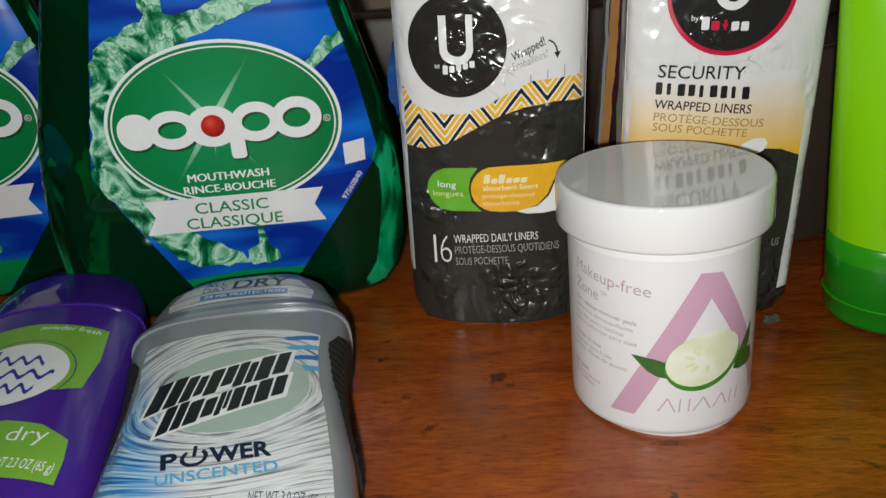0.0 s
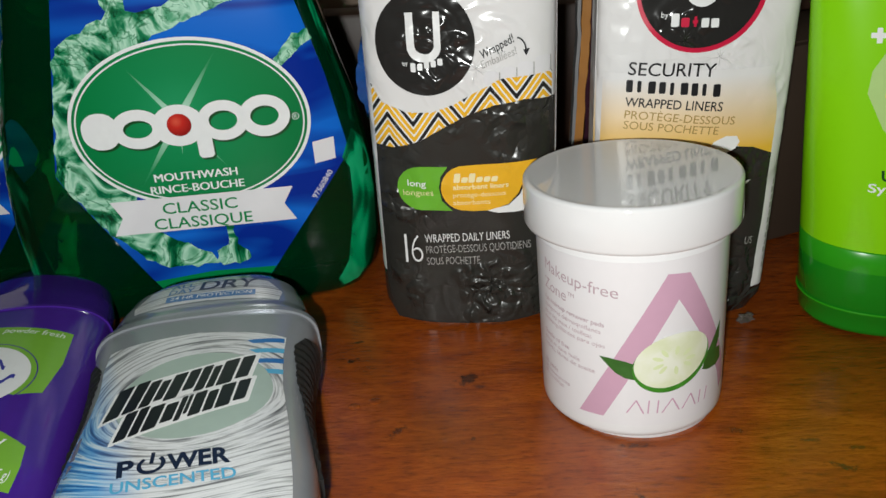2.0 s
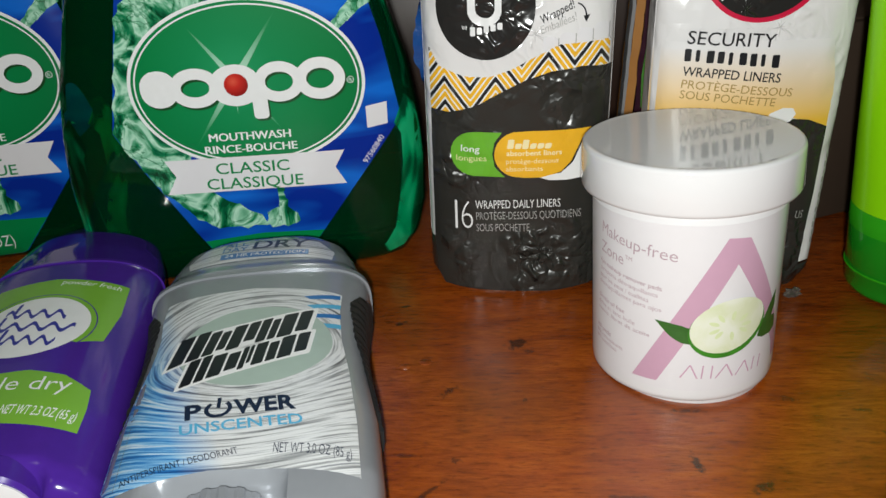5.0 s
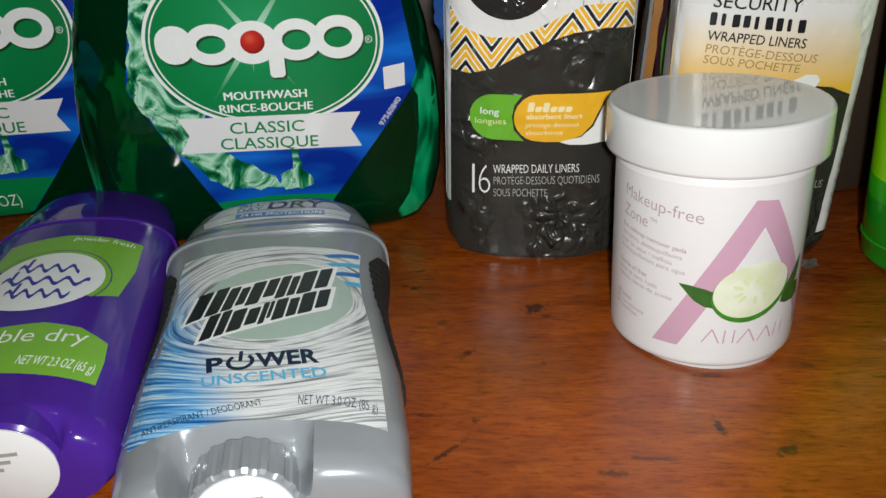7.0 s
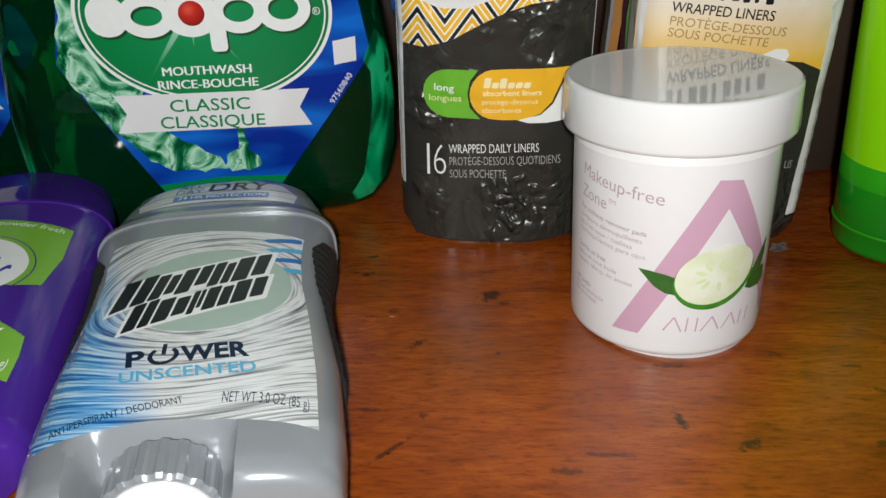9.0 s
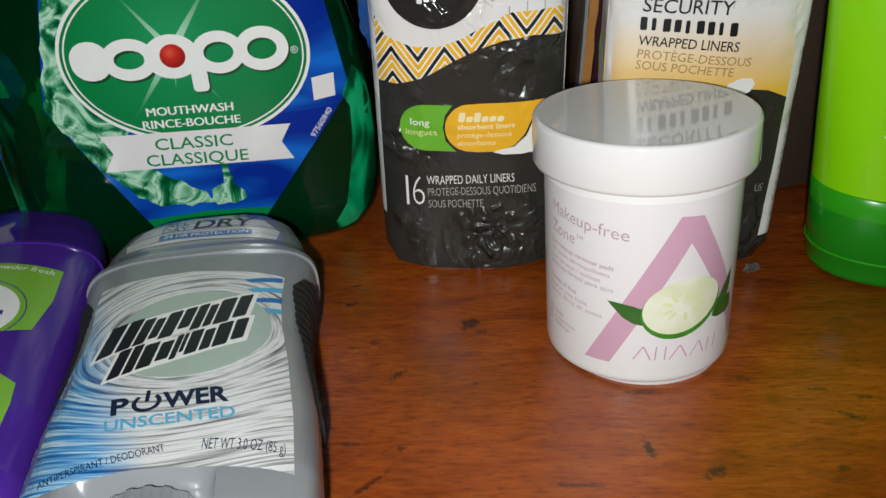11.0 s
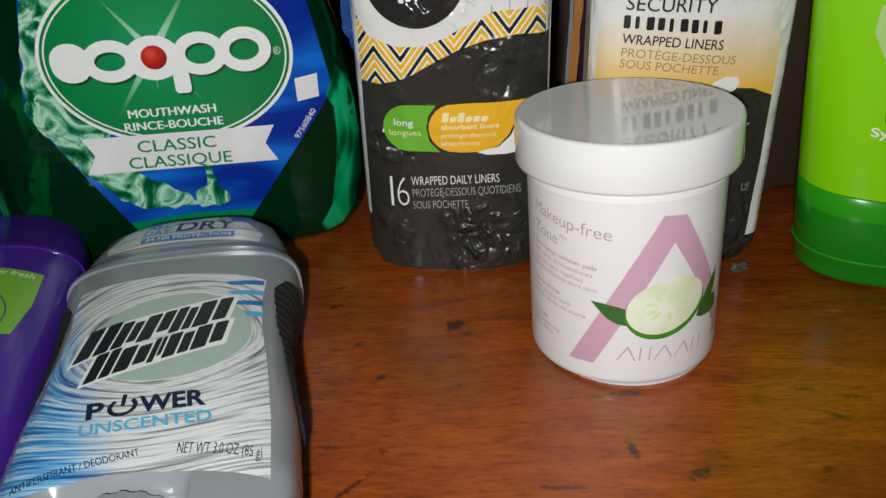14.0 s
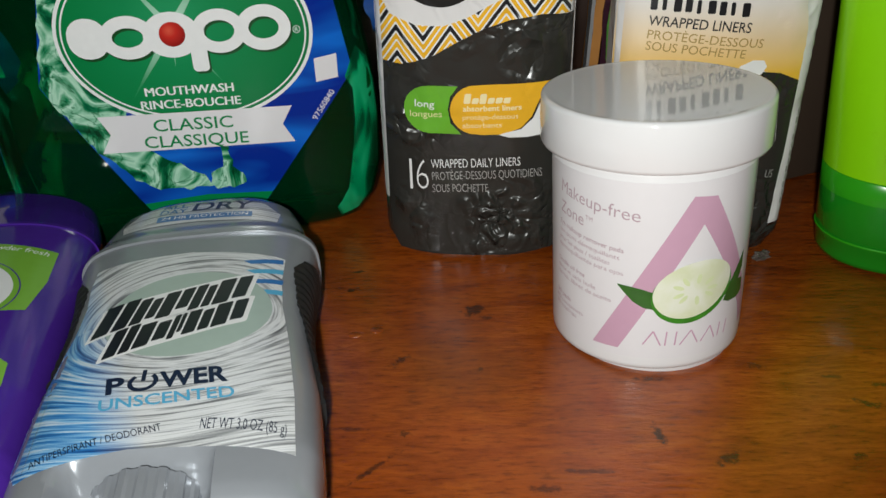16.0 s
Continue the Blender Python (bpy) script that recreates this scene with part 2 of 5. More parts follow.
def radial(name, centre, reach, stops):
    """Printed round blend of inks about a point of the front (x, z in metres)."""
    m = mat(name, stops[0][1], rough=0.3, spec=0.3)
    tc = node(m, "ShaderNodeTexCoord")
    sep = m.node_tree.nodes.new("ShaderNodeSeparateXYZ")
    link(m, tc.outputs["Object"], sep.inputs[0])
    comb = m.node_tree.nodes.new("ShaderNodeCombineXYZ")
    link(m, sep.outputs["X"], comb.inputs["X"])
    link(m, sep.outputs["Z"], comb.inputs["Y"])
    dist = m.node_tree.nodes.new("ShaderNodeVectorMath")
    dist.operation = "DISTANCE"
    dist.inputs[1].default_value = (centre[0], centre[1], 0)
    link(m, comb.outputs["Vector"], dist.inputs[0])
    mr = node(m, "ShaderNodeMapRange", **{"From Min": 0.0, "From Max": reach})
    link(m, dist.outputs["Value"], mr.inputs["Value"])
    link(m, ramp(m, mr.outputs["Result"], stops), principled(m).inputs["Base Color"])
    return m


def swoosh(name, a, b, scale, turn):
    """Printed soft bands of two colours."""
    m = mat(name, a, rough=0.25, spec=0.2)
    tc = node(m, "ShaderNodeTexCoord")
    mp = m.node_tree.nodes.new("ShaderNodeMapping")
    mp.inputs["Rotation"].default_value = (0, radians(turn), 0)
    mp.inputs["Scale"].default_value = (6, 6, 22)
    link(m, tc.outputs["Object"], mp.inputs["Vector"])
    n = node(m, "ShaderNodeTexNoise", Scale=scale, Detail=1.5, Distortion=0.8)
    link(m, mp.outputs["Vector"], n.inputs["Vector"])
    link(m, ramp(m, n.outputs["Fac"], [(0.38, a), (0.62, b)]), principled(m).inputs["Base Color"])
    return m


def streaks(name, centre):
    """Printed rings of silver and grey strokes, running into blue streaks on one side."""
    m = mat(name, (0.5, 0.5, 0.5), rough=0.28)
    tc = node(m, "ShaderNodeTexCoord")
    sub = m.node_tree.nodes.new("ShaderNodeVectorMath")
    sub.operation = "SUBTRACT"
    sub.inputs[1].default_value = (centre[0], centre[1], 0)
    link(m, tc.outputs["Object"], sub.inputs[0])
    sep = m.node_tree.nodes.new("ShaderNodeSeparateXYZ")
    link(m, sub.outputs["Vector"], sep.inputs[0])
    comb = m.node_tree.nodes.new("ShaderNodeCombineXYZ")
    link(m, sep.outputs["X"], comb.inputs["X"])
    sy = m.node_tree.nodes.new("ShaderNodeMath")
    sy.operation = "MULTIPLY"
    sy.inputs[1].default_value = 1.25
    link(m, sep.outputs["Y"], sy.inputs[0])
    link(m, sy.outputs[0], comb.inputs["Y"])
    ln = m.node_tree.nodes.new("ShaderNodeVectorMath")
    ln.operation = "LENGTH"
    link(m, comb.outputs["Vector"], ln.inputs[0])
    at = m.node_tree.nodes.new("ShaderNodeMath")
    at.operation = "ARCTAN2"
    link(m, sep.outputs["Y"], at.inputs[0])
    link(m, sep.outputs["X"], at.inputs[1])
    pol = m.node_tree.nodes.new("ShaderNodeCombineXYZ")
    sr = m.node_tree.nodes.new("ShaderNodeMath")
    sr.operation = "MULTIPLY"
    sr.inputs[1].default_value = 650.0
    link(m, ln.outputs["Value"], sr.inputs[0])
    link(m, sr.outputs[0], pol.inputs["X"])
    link(m, at.outputs[0], pol.inputs["Y"])
    n = node(m, "ShaderNodeTexNoise", Scale=1.0, Detail=3.0, Roughness=0.6)
    link(m, pol.outputs["Vector"], n.inputs["Vector"])
    grey = ramp(m, n.outputs["Fac"], [(0.30, (0.07, 0.07, 0.08)), (0.40, (0.26, 0.27, 0.28)), (0.52, (0.72, 0.73, 0.74)), (0.60, (0.62, 0.63, 0.65)), (0.68, (0.26, 0.27, 0.29))])
    blue = ramp(m, n.outputs["Fac"], [(0.32, (0.01, 0.06, 0.22)), (0.44, (0.03, 0.20, 0.52)), (0.54, (0.22, 0.48, 0.74)), (0.62, (0.62, 0.72, 0.80)), (0.70, (0.06, 0.28, 0.60))])
    w = m.node_tree.nodes.new("ShaderNodeMath")
    w.operation = "MULTIPLY_ADD"
    w.inputs[1].default_value = -0.30
    link(m, sep.outputs["Y"], w.inputs[0])
    neg = m.node_tree.nodes.new("ShaderNodeMath")
    neg.operation = "MULTIPLY"
    neg.inputs[1].default_value = -1.0
    link(m, sep.outputs["X"], neg.inputs[0])
    link(m, neg.outputs[0], w.inputs[2])
    fac = node(m, "ShaderNodeMapRange", **{"From Min": 0.019, "From Max": 0.030, "To Min": 0.0, "To Max": 1.0})
    link(m, w.outputs[0], fac.inputs["Value"])
    mix = m.node_tree.nodes.new("ShaderNodeMix")
    mix.data_type = "RGBA"
    link(m, fac.outputs["Result"], mix.inputs["Factor"])
    link(m, grey, mix.inputs["A"])
    link(m, blue, mix.inputs["B"])
    link(m, mix.outputs["Result"], principled(m).inputs["Base Color"])
    return m


def fade(name, low, high, z0, z1):
    """Printed vertical blend from one ink into another."""
    m = mat(name, low, rough=0.3, bump=0.25, bump_scale=90)
    tc = node(m, "ShaderNodeTexCoord")
    sep = m.node_tree.nodes.new("ShaderNodeSeparateXYZ")
    link(m, tc.outputs["Object"], sep.inputs[0])
    mr = node(m, "ShaderNodeMapRange", **{"From Min": z0, "From Max": z1})
    link(m, sep.outputs["Z"], mr.inputs["Value"])
    mid = tuple(0.55 * a + 0.45 * b for a, b in zip(low, high))
    link(m, ramp(m, mr.outputs["Result"], [(0.0, low), (0.45, mid), (1.0, high)]), principled(m).inputs["Base Color"])
    return m


def cucumber(name, centre):
    m = mat(name, (0.6, 0.72, 0.38), rough=0.35)
    tc = node(m, "ShaderNodeTexCoord")
    v = node(m, "ShaderNodeTexNoise", Scale=130.0, Detail=3.0, Distortion=0.6)
    link(m, tc.outputs["Object"], v.inputs["Vector"])
    link(m, ramp(m, v.outputs["Fac"], [(0.35, (0.66, 0.70, 0.48)), (0.5, (0.71, 0.74, 0.57)), (0.65, (0.75, 0.77, 0.65))]), principled(m).inputs["Base Color"])
    return m


def avocado(name):
    m = mat(name, (0.5, 0.6, 0.2), rough=0.35)
    tc = node(m, "ShaderNodeTexCoord")
    v = node(m, "ShaderNodeTexNoise", Scale=60.0, Detail=2.0)
    link(m, tc.outputs["Object"], v.inputs["Vector"])
    link(m, ramp(m, v.outputs["Fac"], [(0.35, (0.55, 0.22, 0.01)), (0.55, (0.72, 0.52, 0.06)), (0.7, (0.62, 0.68, 0.25))]), principled(m).inputs["Base Color"])
    return m


M_WHITE_PLASTIC = mat("white_plastic", (0.73, 0.72, 0.73), rough=0.16, spec=0.5, vary=0.02)
M_LID = mat("white_lid_plastic", (0.72, 0.71, 0.72), rough=0.045, spec=0.7, vary=0.015)
M_PAPER = mat("white_label", (0.72, 0.70, 0.72), rough=0.15, vary=0.02)
M_FILM = mat("white_film", (0.72, 0.70, 0.70), rough=0.18, vary=0.03, bump=0.3, bump_scale=60, scale=40)
M_BLACK_FILM = mat("black_film", (0.027, 0.026, 0.023), rough=0.27, vary=0.2, bump=0.4, bump_scale=40, scale=60)
creased(M_FILM, 0.7, 55)
creased(M_BLACK_FILM, 1.1, 105)
pucker(M_BLACK_FILM, (0.009, 0.017), 0.021, 0.0045)
M_EMBLEM = mat("black_emblem_film", (0.022, 0.021, 0.020), rough=0.16, vary=0.2, bump=0.3, bump_scale=40, scale=60)
creased(M_EMBLEM, 0.5, 34)
pucker(M_EMBLEM, (-0.006, 0.104), 0.024, 0.0022)
pucker(M_FILM, (0.006, 0.098), 0.034, 0.0016)
M_INK_BLACK = mat("black_ink", (0.012, 0.012, 0.014), rough=0.3)
M_INK_WHITE = mat("white_ink", (0.78, 0.78, 0.78), rough=0.3)
M_INK_GREY = mat("grey_ink", (0.33, 0.32, 0.31), rough=0.35)
M_INK_RED = mat("red_ink", (0.55, 0.012, 0.05), rough=0.3)

M_YELLOW = mat("yellow_ink", (0.80, 0.43, 0.025), rough=0.25, bump=0.3, bump_scale=90)
creased(M_YELLOW, 0.6, 62)
M_CREAM = mat("cream_ink", (0.86, 0.74, 0.42), rough=0.3)
M_GREEN_INK = mat("leaf_green_ink", (0.14, 0.42, 0.03), rough=0.25)
creased(M_GREEN_INK, 0.6, 62)
M_LABEL_GREEN = mat("label_green", (0.0005, 0.20, 0.055), rough=0.3, spec=0.25)
M_RAY = radial("pale_ray", (0.0003, 0.082), 0.030, [(0.0, (0.50, 0.72, 0.58)), (0.35, (0.26, 0.52, 0.36)), (0.75, (0.03, 0.26, 0.10)), (1.0, (0.001, 0.19, 0.052))])
M_BADGE = radial("badge_green", (0.0003, 0.084), 0.042, [(0.0, (0.015, 0.29, 0.11)), (0.35, (0.003, 0.225, 0.07)), (0.7, (0.0005, 0.195, 0.052)), (1.0, (0.0004, 0.17, 0.045))])
M_RED_BALL = radial("red_ball_print", (-0.0006, 0.0815), 0.0058, [(0.0, (0.66, 0.09, 0.05)), (0.4, (0.52, 0.02, 0.012)), (1.0, (0.20, 0.004, 0.004))])
M_LABEL_BLUE = swoosh("label_blue", (0.002, 0.022, 0.26), (0.006, 0.13, 0.58), 3.0, 35)
M_SPLASH = splash("splash_print")
M_BOTTLE = mat("green_liquid_plastic", (0.0, 0.40, 0.12), rough=0.03, trans=0.96, ior=1.36, vary=0.02, bump=0.5, bump_scale=16)
M_BOTTLE.node_tree.nodes["Bump"].inputs["Distance"].default_value = 0.004
M_BOTTLE.node_tree.nodes["Noise Texture.001"].inputs["Detail"].default_value = 0
M_EDGE_GLINTS = mat("green_edge_with_glints", (0.0, 0.26, 0.08), rough=0.05, trans=0.60, ior=1.36, bump=1.0, bump_scale=26)
M_EDGE_GLINTS.node_tree.nodes["Bump"].inputs["Distance"].default_value = 0.006
M_EDGE_GLINTS.node_tree.nodes["Noise Texture.001"].inputs["Detail"].default_value = 1
# light refracted through the liquid, painted as dark-to-emerald streaks in the base colour
liquid = node(M_EDGE_GLINTS, "ShaderNodeTexNoise", Scale=1.0, Detail=2.0, Distortion=1.2)
glint_map = M_EDGE_GLINTS.node_tree.nodes.new("ShaderNodeMapping")
glint_map.inputs["Scale"].default_value, glint_map.inputs["Rotation"].default_value = (70, 70, 20), (0, 0.35, 0)
link(M_EDGE_GLINTS, node(M_EDGE_GLINTS, "ShaderNodeTexCoord").outputs["Object"], glint_map.inputs["Vector"])
link(M_EDGE_GLINTS, glint_map.outputs["Vector"], liquid.inputs["Vector"])
link(M_EDGE_GLINTS, ramp(M_EDGE_GLINTS, liquid.outputs["Fac"], [(0.42, (0.0, 0.03, 0.010)), (0.53, (0.0, 0.16, 0.055)), (0.59, (0.0, 0.55, 0.20)), (0.66, (0.02, 0.80, 0.33))]), principled(M_EDGE_GLINTS).inputs["Base Color"])
M_CAP_DARK = mat("black_cap", (0.015, 0.015, 0.016), rough=0.3)
M_PINK = mat("dusty_pink_ink", (0.55, 0.33, 0.44), rough=0.25, vary=0.03)
M_PINK_TEXT = mat("mauve_ink", (0.42, 0.30, 0.34), rough=0.3)
M_LEAF = mat("leaf_print", (0.035, 0.12, 0.022), rough=0.3, vary=0.5, scale=160)
M_CUC_SKIN = mat("cucumber_skin_print", (0.045, 0.22, 0.02), rough=0.3, vary=0.4, scale=200)
M_CUC = cucumber("cucumber_print", None)
M_SEED = mat("cucumber_seed_print", (0.64, 0.71, 0.42), rough=0.3)
M_SILVER = mat("silver_plastic", (0.28, 0.295, 0.32), rough=0.24, metal=0.25, spec=0.5, vary=0.04)
M_CLEAR_GREY = mat("smoky_cap_plastic", (0.28, 0.31, 0.34), rough=0.15, metal=0.2, vary=0.05)
M_STREAKS = streaks("swirl_label", (0.002, 0.080))
M_SAGE = mat("sage_ink", (0.36, 0.45, 0.40), rough=0.3)
M_RUBBER = mat("black_rubber", (0.014, 0.014, 0.014), rough=0.6)
M_NAVY = mat("navy_ink", (0.01, 0.018, 0.045), rough=0.3)
M_SKY = mat("sky_blue_ink", (0.09, 0.38, 0.60), rough=0.3)
M_BLUE = mat("blue_ink", (0.03, 0.16, 0.42), rough=0.3)
M_ROYAL = mat("royal_blue_ink", (0.03, 0.03, 0.30), rough=0.3)
M_PURPLE = mat("purple_plastic", (0.062, 0.018, 0.26), rough=0.14, vary=0.08, spec=0.6)
M_PURPLE_CAP = mat("deep_purple_cap", (0.040, 0.012, 0.19), rough=0.07, vary=0.1, spec=0.6)
M_LIME_LABEL = mat("lime_label", (0.19, 0.42, 0.045), rough=0.25)
M_TUBE = mat("lime_tube_plastic", (0.23, 0.62, 0.004), rough=0.24, vary=0.04, scale=40)
M_TUBE_CAP = mat("green_cap_plastic", (0.013, 0.27, 0.013), rough=0.10, vary=0.05, trans=0.15)
M_TUBE_RING = mat("bright_green_ring", (0.03, 0.36, 0.010), rough=0.22, trans=0.15)
M_TEAL = mat("dark_teal_print", (0.004, 0.035, 0.05), rough=0.25)
M_DEEP_GREEN = mat("deep_green_ink", (0.004, 0.06, 0.012), rough=0.3)
M_AVOCADO = avocado("fruit_print")
M_FRUIT_RIM = mat("fruit_rim_print", (0.42, 0.62, 0.22), rough=0.3)
M_BROWN_FOIL = mat("brown_foil", (0.34, 0.15, 0.04), rough=0.25, vary=0.3, scale=90, bump=0.5, bump_scale=120)
M_SILVER_FOIL = mat("silver_foil", (0.6, 0.6, 0.62), rough=0.22, metal=0.6, bump=0.4, bump_scale=120)
M_DARK_FOIL = mat("dark_plum_foil", (0.03, 0.008, 0.016), rough=0.22, vary=0.4, bump=0.5, bump_scale=110)
M_GREEN_FOIL = mat("green_foil_print", (0.07, 0.24, 0.04), rough=0.2, vary=0.5, scale=120, bump=0.5, bump_scale=120)
M_BLUE_FOIL = mat("blue_foil", (0.012, 0.06, 0.22), rough=0.15, vary=0.3, bump=0.6, bump_scale=140)
M_SCRAP = mat("clear_film", (0.22, 0.18, 0.155), rough=0.12, trans=0.55, vary=0.2, scale=300, bump=0.5, bump_scale=500)
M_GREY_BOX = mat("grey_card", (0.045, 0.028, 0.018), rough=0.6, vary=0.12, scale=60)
M_DARK_WOOD = mat("dark_wood", (0.035, 0.016, 0.010), rough=0.4, vary=0.4, scale=60)
M_WALL = mat("taupe_paint", (0.30, 0.225, 0.17), rough=0.8, vary=0.08, scale=8, bump=0.15, bump_scale=120)
M_CEIL = mat("ceiling_paint", (0.6, 0.57, 0.52), rough=0.9)
M_FLOOR = mat("floor_boards_brown", (0.16, 0.09, 0.05), rough=0.5, vary=0.2, scale=6)
M_WOOD = wood("varnished_table_wood", [
    (0.0622, 0.3262, 0.0055, 0.0030, 35, 0.92), (0.1094, 0.2670, 0.0016, 0.0050, 8, 0.95), (0.1251, 0.2579, 0.0042, 0.0020, 30, 0.85),
    (0.0386, 0.2992, 0.0042, 0.0015, 40, 0.75), (0.1435, 0.2947, 0.0030, 0.0016, 0, 0.6), (0.1691, 0.2779, 0.0040, 0.0016, -20, 0.85),
    (0.0203, 0.3392, 0.0032, 0.0014, 30, 0.8), (0.0215, 0.3511, 0.0022, 0.0012, 0, 0.8), (0.1110, 0.2895, 0.0060, 0.0012, 0, 0.8),
    (0.0240, 0.3130, 0.0022, 0.0012, 10, 0.4), (0.0308, 0.3155, 0.0024, 0.0012, 10, 0.4), (0.0660, 0.3215, 0.0028, 0.0014, 0, 0.6),
    (0.0350, 0.2560, 0.0100, 0.0011, 42, 0.8), (0.0880, 0.2540, 0.0090, 0.0008, -2, 0.7), (0.0780, 0.2480, 0.0050, 0.0014, 0, 0.7),
    (0.0420, 0.2680, 0.0022, 0.0012, 0, 0.7), (0.0630, 0.2950, 0.0016, 0.0008, 40, 0.6), (0.1750, 0.2860, 0.0040, 0.0011, -10, 0.75),
    (0.1640, 0.2900, 0.0030, 0.0010, 0, 0.6), (0.1580, 0.2580, 0.0026, 0.0014, 20, 0.7), (0.0280, 0.2700, 0.0040, 0.0012, 0, 0.6),
])


# ---- building helpers ----
MM = 0.001


def part(name, bm, material, parent=None, label="", smooth=True, sharp=40):
    """One mesh object from a bmesh, as a part of a thing."""
    me = bpy.data.meshes.new(name)
    bmesh.ops.recalc_face_normals(bm, faces=bm.faces) if name not in FLAT else None
    bm.to_mesh(me)
    bm.free()
    for mt in material if isinstance(material, (list, tuple)) else (material,):
        me.materials.append(mt)
    if smooth:
        me.polygons.foreach_set("use_smooth", [True] * len(me.polygons))
        me.set_sharp_from_angle(angle=radians(sharp))
    ob = new(name, me)
    if parent is not None:
        ob.parent = parent
    if label:
        ob["label"] = label
    return ob


FLAT = {"print", "lettering"}


def thing(name, m, label, category, group=""):
    ob = new(name)
    ob.empty_display_size = 0.01
    ob.matrix_world = m
    return tagged(ob, label, category, group)


def cut_and_map(bm, fn, off, cell):
    """Cuts a flat drawing (u, v in mm) along a lattice and lays it on a surface."""
    bm.normal_update()
    bmesh.ops.triangulate(bm, faces=[f for f in bm.faces if len(f.verts) > 4])
    bm.normal_update()
    if cell:
        us, vs = [v.co.x for v in bm.verts], [v.co.y for v in bm.verts]
        for axis, vals in ((0, us), (1, vs)):
            k = math.floor(min(vals) / cell) + 1
            while k * cell < max(vals) - 1e-4:
                co, no = [0, 0, 0], [0, 0, 0]
                co[axis], no[axis] = k * cell + 0.0137, 1
                bmesh.ops.bisect_plane(bm, geom=bm.verts[:] + bm.edges[:] + bm.faces[:], dist=1e-5, plane_co=co, plane_no=no)
                bm.normal_update()
                k += 1
    for v in bm.verts:
        v.co = fn(v.co.x, v.co.y, off)
    return bm


def poly(points):
    bm = bmesh.new()
    bm.faces.new([bm.verts.new((u, v, 0)) for u, v in points])
    return bm


def polys(list_of_points):
    bm = bmesh.new()
    for pts in list_of_points:
        bm.faces.new([bm.verts.new((u, v, 0)) for u, v in pts])
    return bm


def ellipse(cu, cv, ru, rv, turn=0, n=64):
    c, s = math.cos(radians(turn)), math.sin(radians(turn))
    out = []
    for i in range(n):
        a = 2 * math.pi * i / n
        x, y = ru * math.cos(a), rv * math.sin(a)
        out.append((cu + c * x - s * y, cv + s * x + c * y))
    return out


def ring(cu, cv, ru, rv, wide, n=64, a0=0, a1=360, turn=0):
    """A band along an ellipse, as small quads."""
    quads, c, s = [], math.cos(radians(turn)), math.sin(radians(turn))

    def at(a, g):
        x, y = (ru - g) * math.cos(a), (rv - g) * math.sin(a)
        return (cu + c * x - s * y, cv + s * x + c * y)

    for i in range(n):
        a, b = (radians(a0 + (a1 - a0) * k / n) for k in (i, i + 1))
        quads.append([at(a, 0), at(b, 0), at(b, wide), at(a, wide)])
    return quads


def block(u0, v0, u1, v1, r=0.0, lean=0.0, n=5):
    """A rounded rectangle, leaning by so many mm at its top."""
    r = min(r, abs(u1 - u0) / 2 - 0.01, abs(v1 - v0) / 2 - 0.01)
    pts = []
    if r <= 0.02:
        pts = [(u0, v0), (u1, v0), (u1, v1), (u0, v1)]
    else:
        for cx, cy, a0 in ((u1 - r, v0 + r, -90), (u1 - r, v1 - r, 0), (u0 + r, v1 - r, 90), (u0 + r, v0 + r, 180)):
            for k in range(n + 1):
                a = radians(a0 + 90 * k / n)
                pts.append((cx + r * math.cos(a), cy + r * math.sin(a)))
    return [(u + lean * (v - v0) / (v1 - v0), v) for u, v in pts]


def turned(pts, cu, cv, degrees):
    c, s = math.cos(radians(degrees)), math.sin(radians(degrees))
    return [(cu + c * (u - cu) - s * (v - cv), cv + s * (u - cu) + c * (v - cv)) for u, v in pts]


def rough_edge(points, step, amount, seed):
    """An outline with small uneven bumps."""
    out, rnd = [], random.Random(seed)
    for (a, b), (c, d) in zip(points, points[1:] + points[:1]):
        n = max(1, int(math.hypot(c - a, d - b) / step))
        for k in range(n):
            t = k / n
            out.append((a + (c - a) * t + rnd.uniform(-amount, amount), b + (d - b) * t + rnd.uniform(-amount, amount)))
    return out


def printed(parent, shapes, material, fn, off, cell=4.0, label=""):
    """Ink or a label lying on a thing's surface."""
    bm = polys(shapes) if isinstance(shapes[0][0], (tuple, list)) else poly(shapes)
    return part("print", cut_and_map(bm, fn, off, cell), material, parent, label)


def raw_text(words, bold):
    cu = bpy.data.curves.new("words", "FONT")
    cu.body, cu.size, cu.resolution_u, cu.offset = words, 1.0, 3, bold
    ob = new("words", cu)
    bpy.context.view_layer.update()
    me = bpy.data.meshes.new_from_object(ob.evaluated_get(bpy.context.evaluated_depsgraph_get()))
    bpy.data.objects.remove(ob)
    bpy.data.curves.remove(cu)
    return me


def lettering(parent, words, a, b, high, material, fn, off, bold=0.0, cell=4.0, lean=0.0):
    """Words from the baseline point a to b, with capitals so many mm high."""
    me = raw_text(words, bold)
    bm = bmesh.new()
    bm.from_mesh(me)
    bpy.data.meshes.remove(me)
    xs = [v.co.x for v in bm.verts]
    x0, x1 = min(xs), max(xs)
    w = math.hypot(b[0] - a[0], b[1] - a[1])
    cu, cv = (b[0] - a[0]) / w, (b[1] - a[1]) / w
    for v in bm.verts:
        x = (v.co.x - x0) / (x1 - x0) * w
        y = v.co.y / 0.69 * high
        x += lean * y
        v.co = (a[0] + cu * x - cv * y, a[1] + cv * x + cu * y, 0)
    return part("lettering", cut_and_map(bm, fn, off, cell), material, parent, smooth=True)


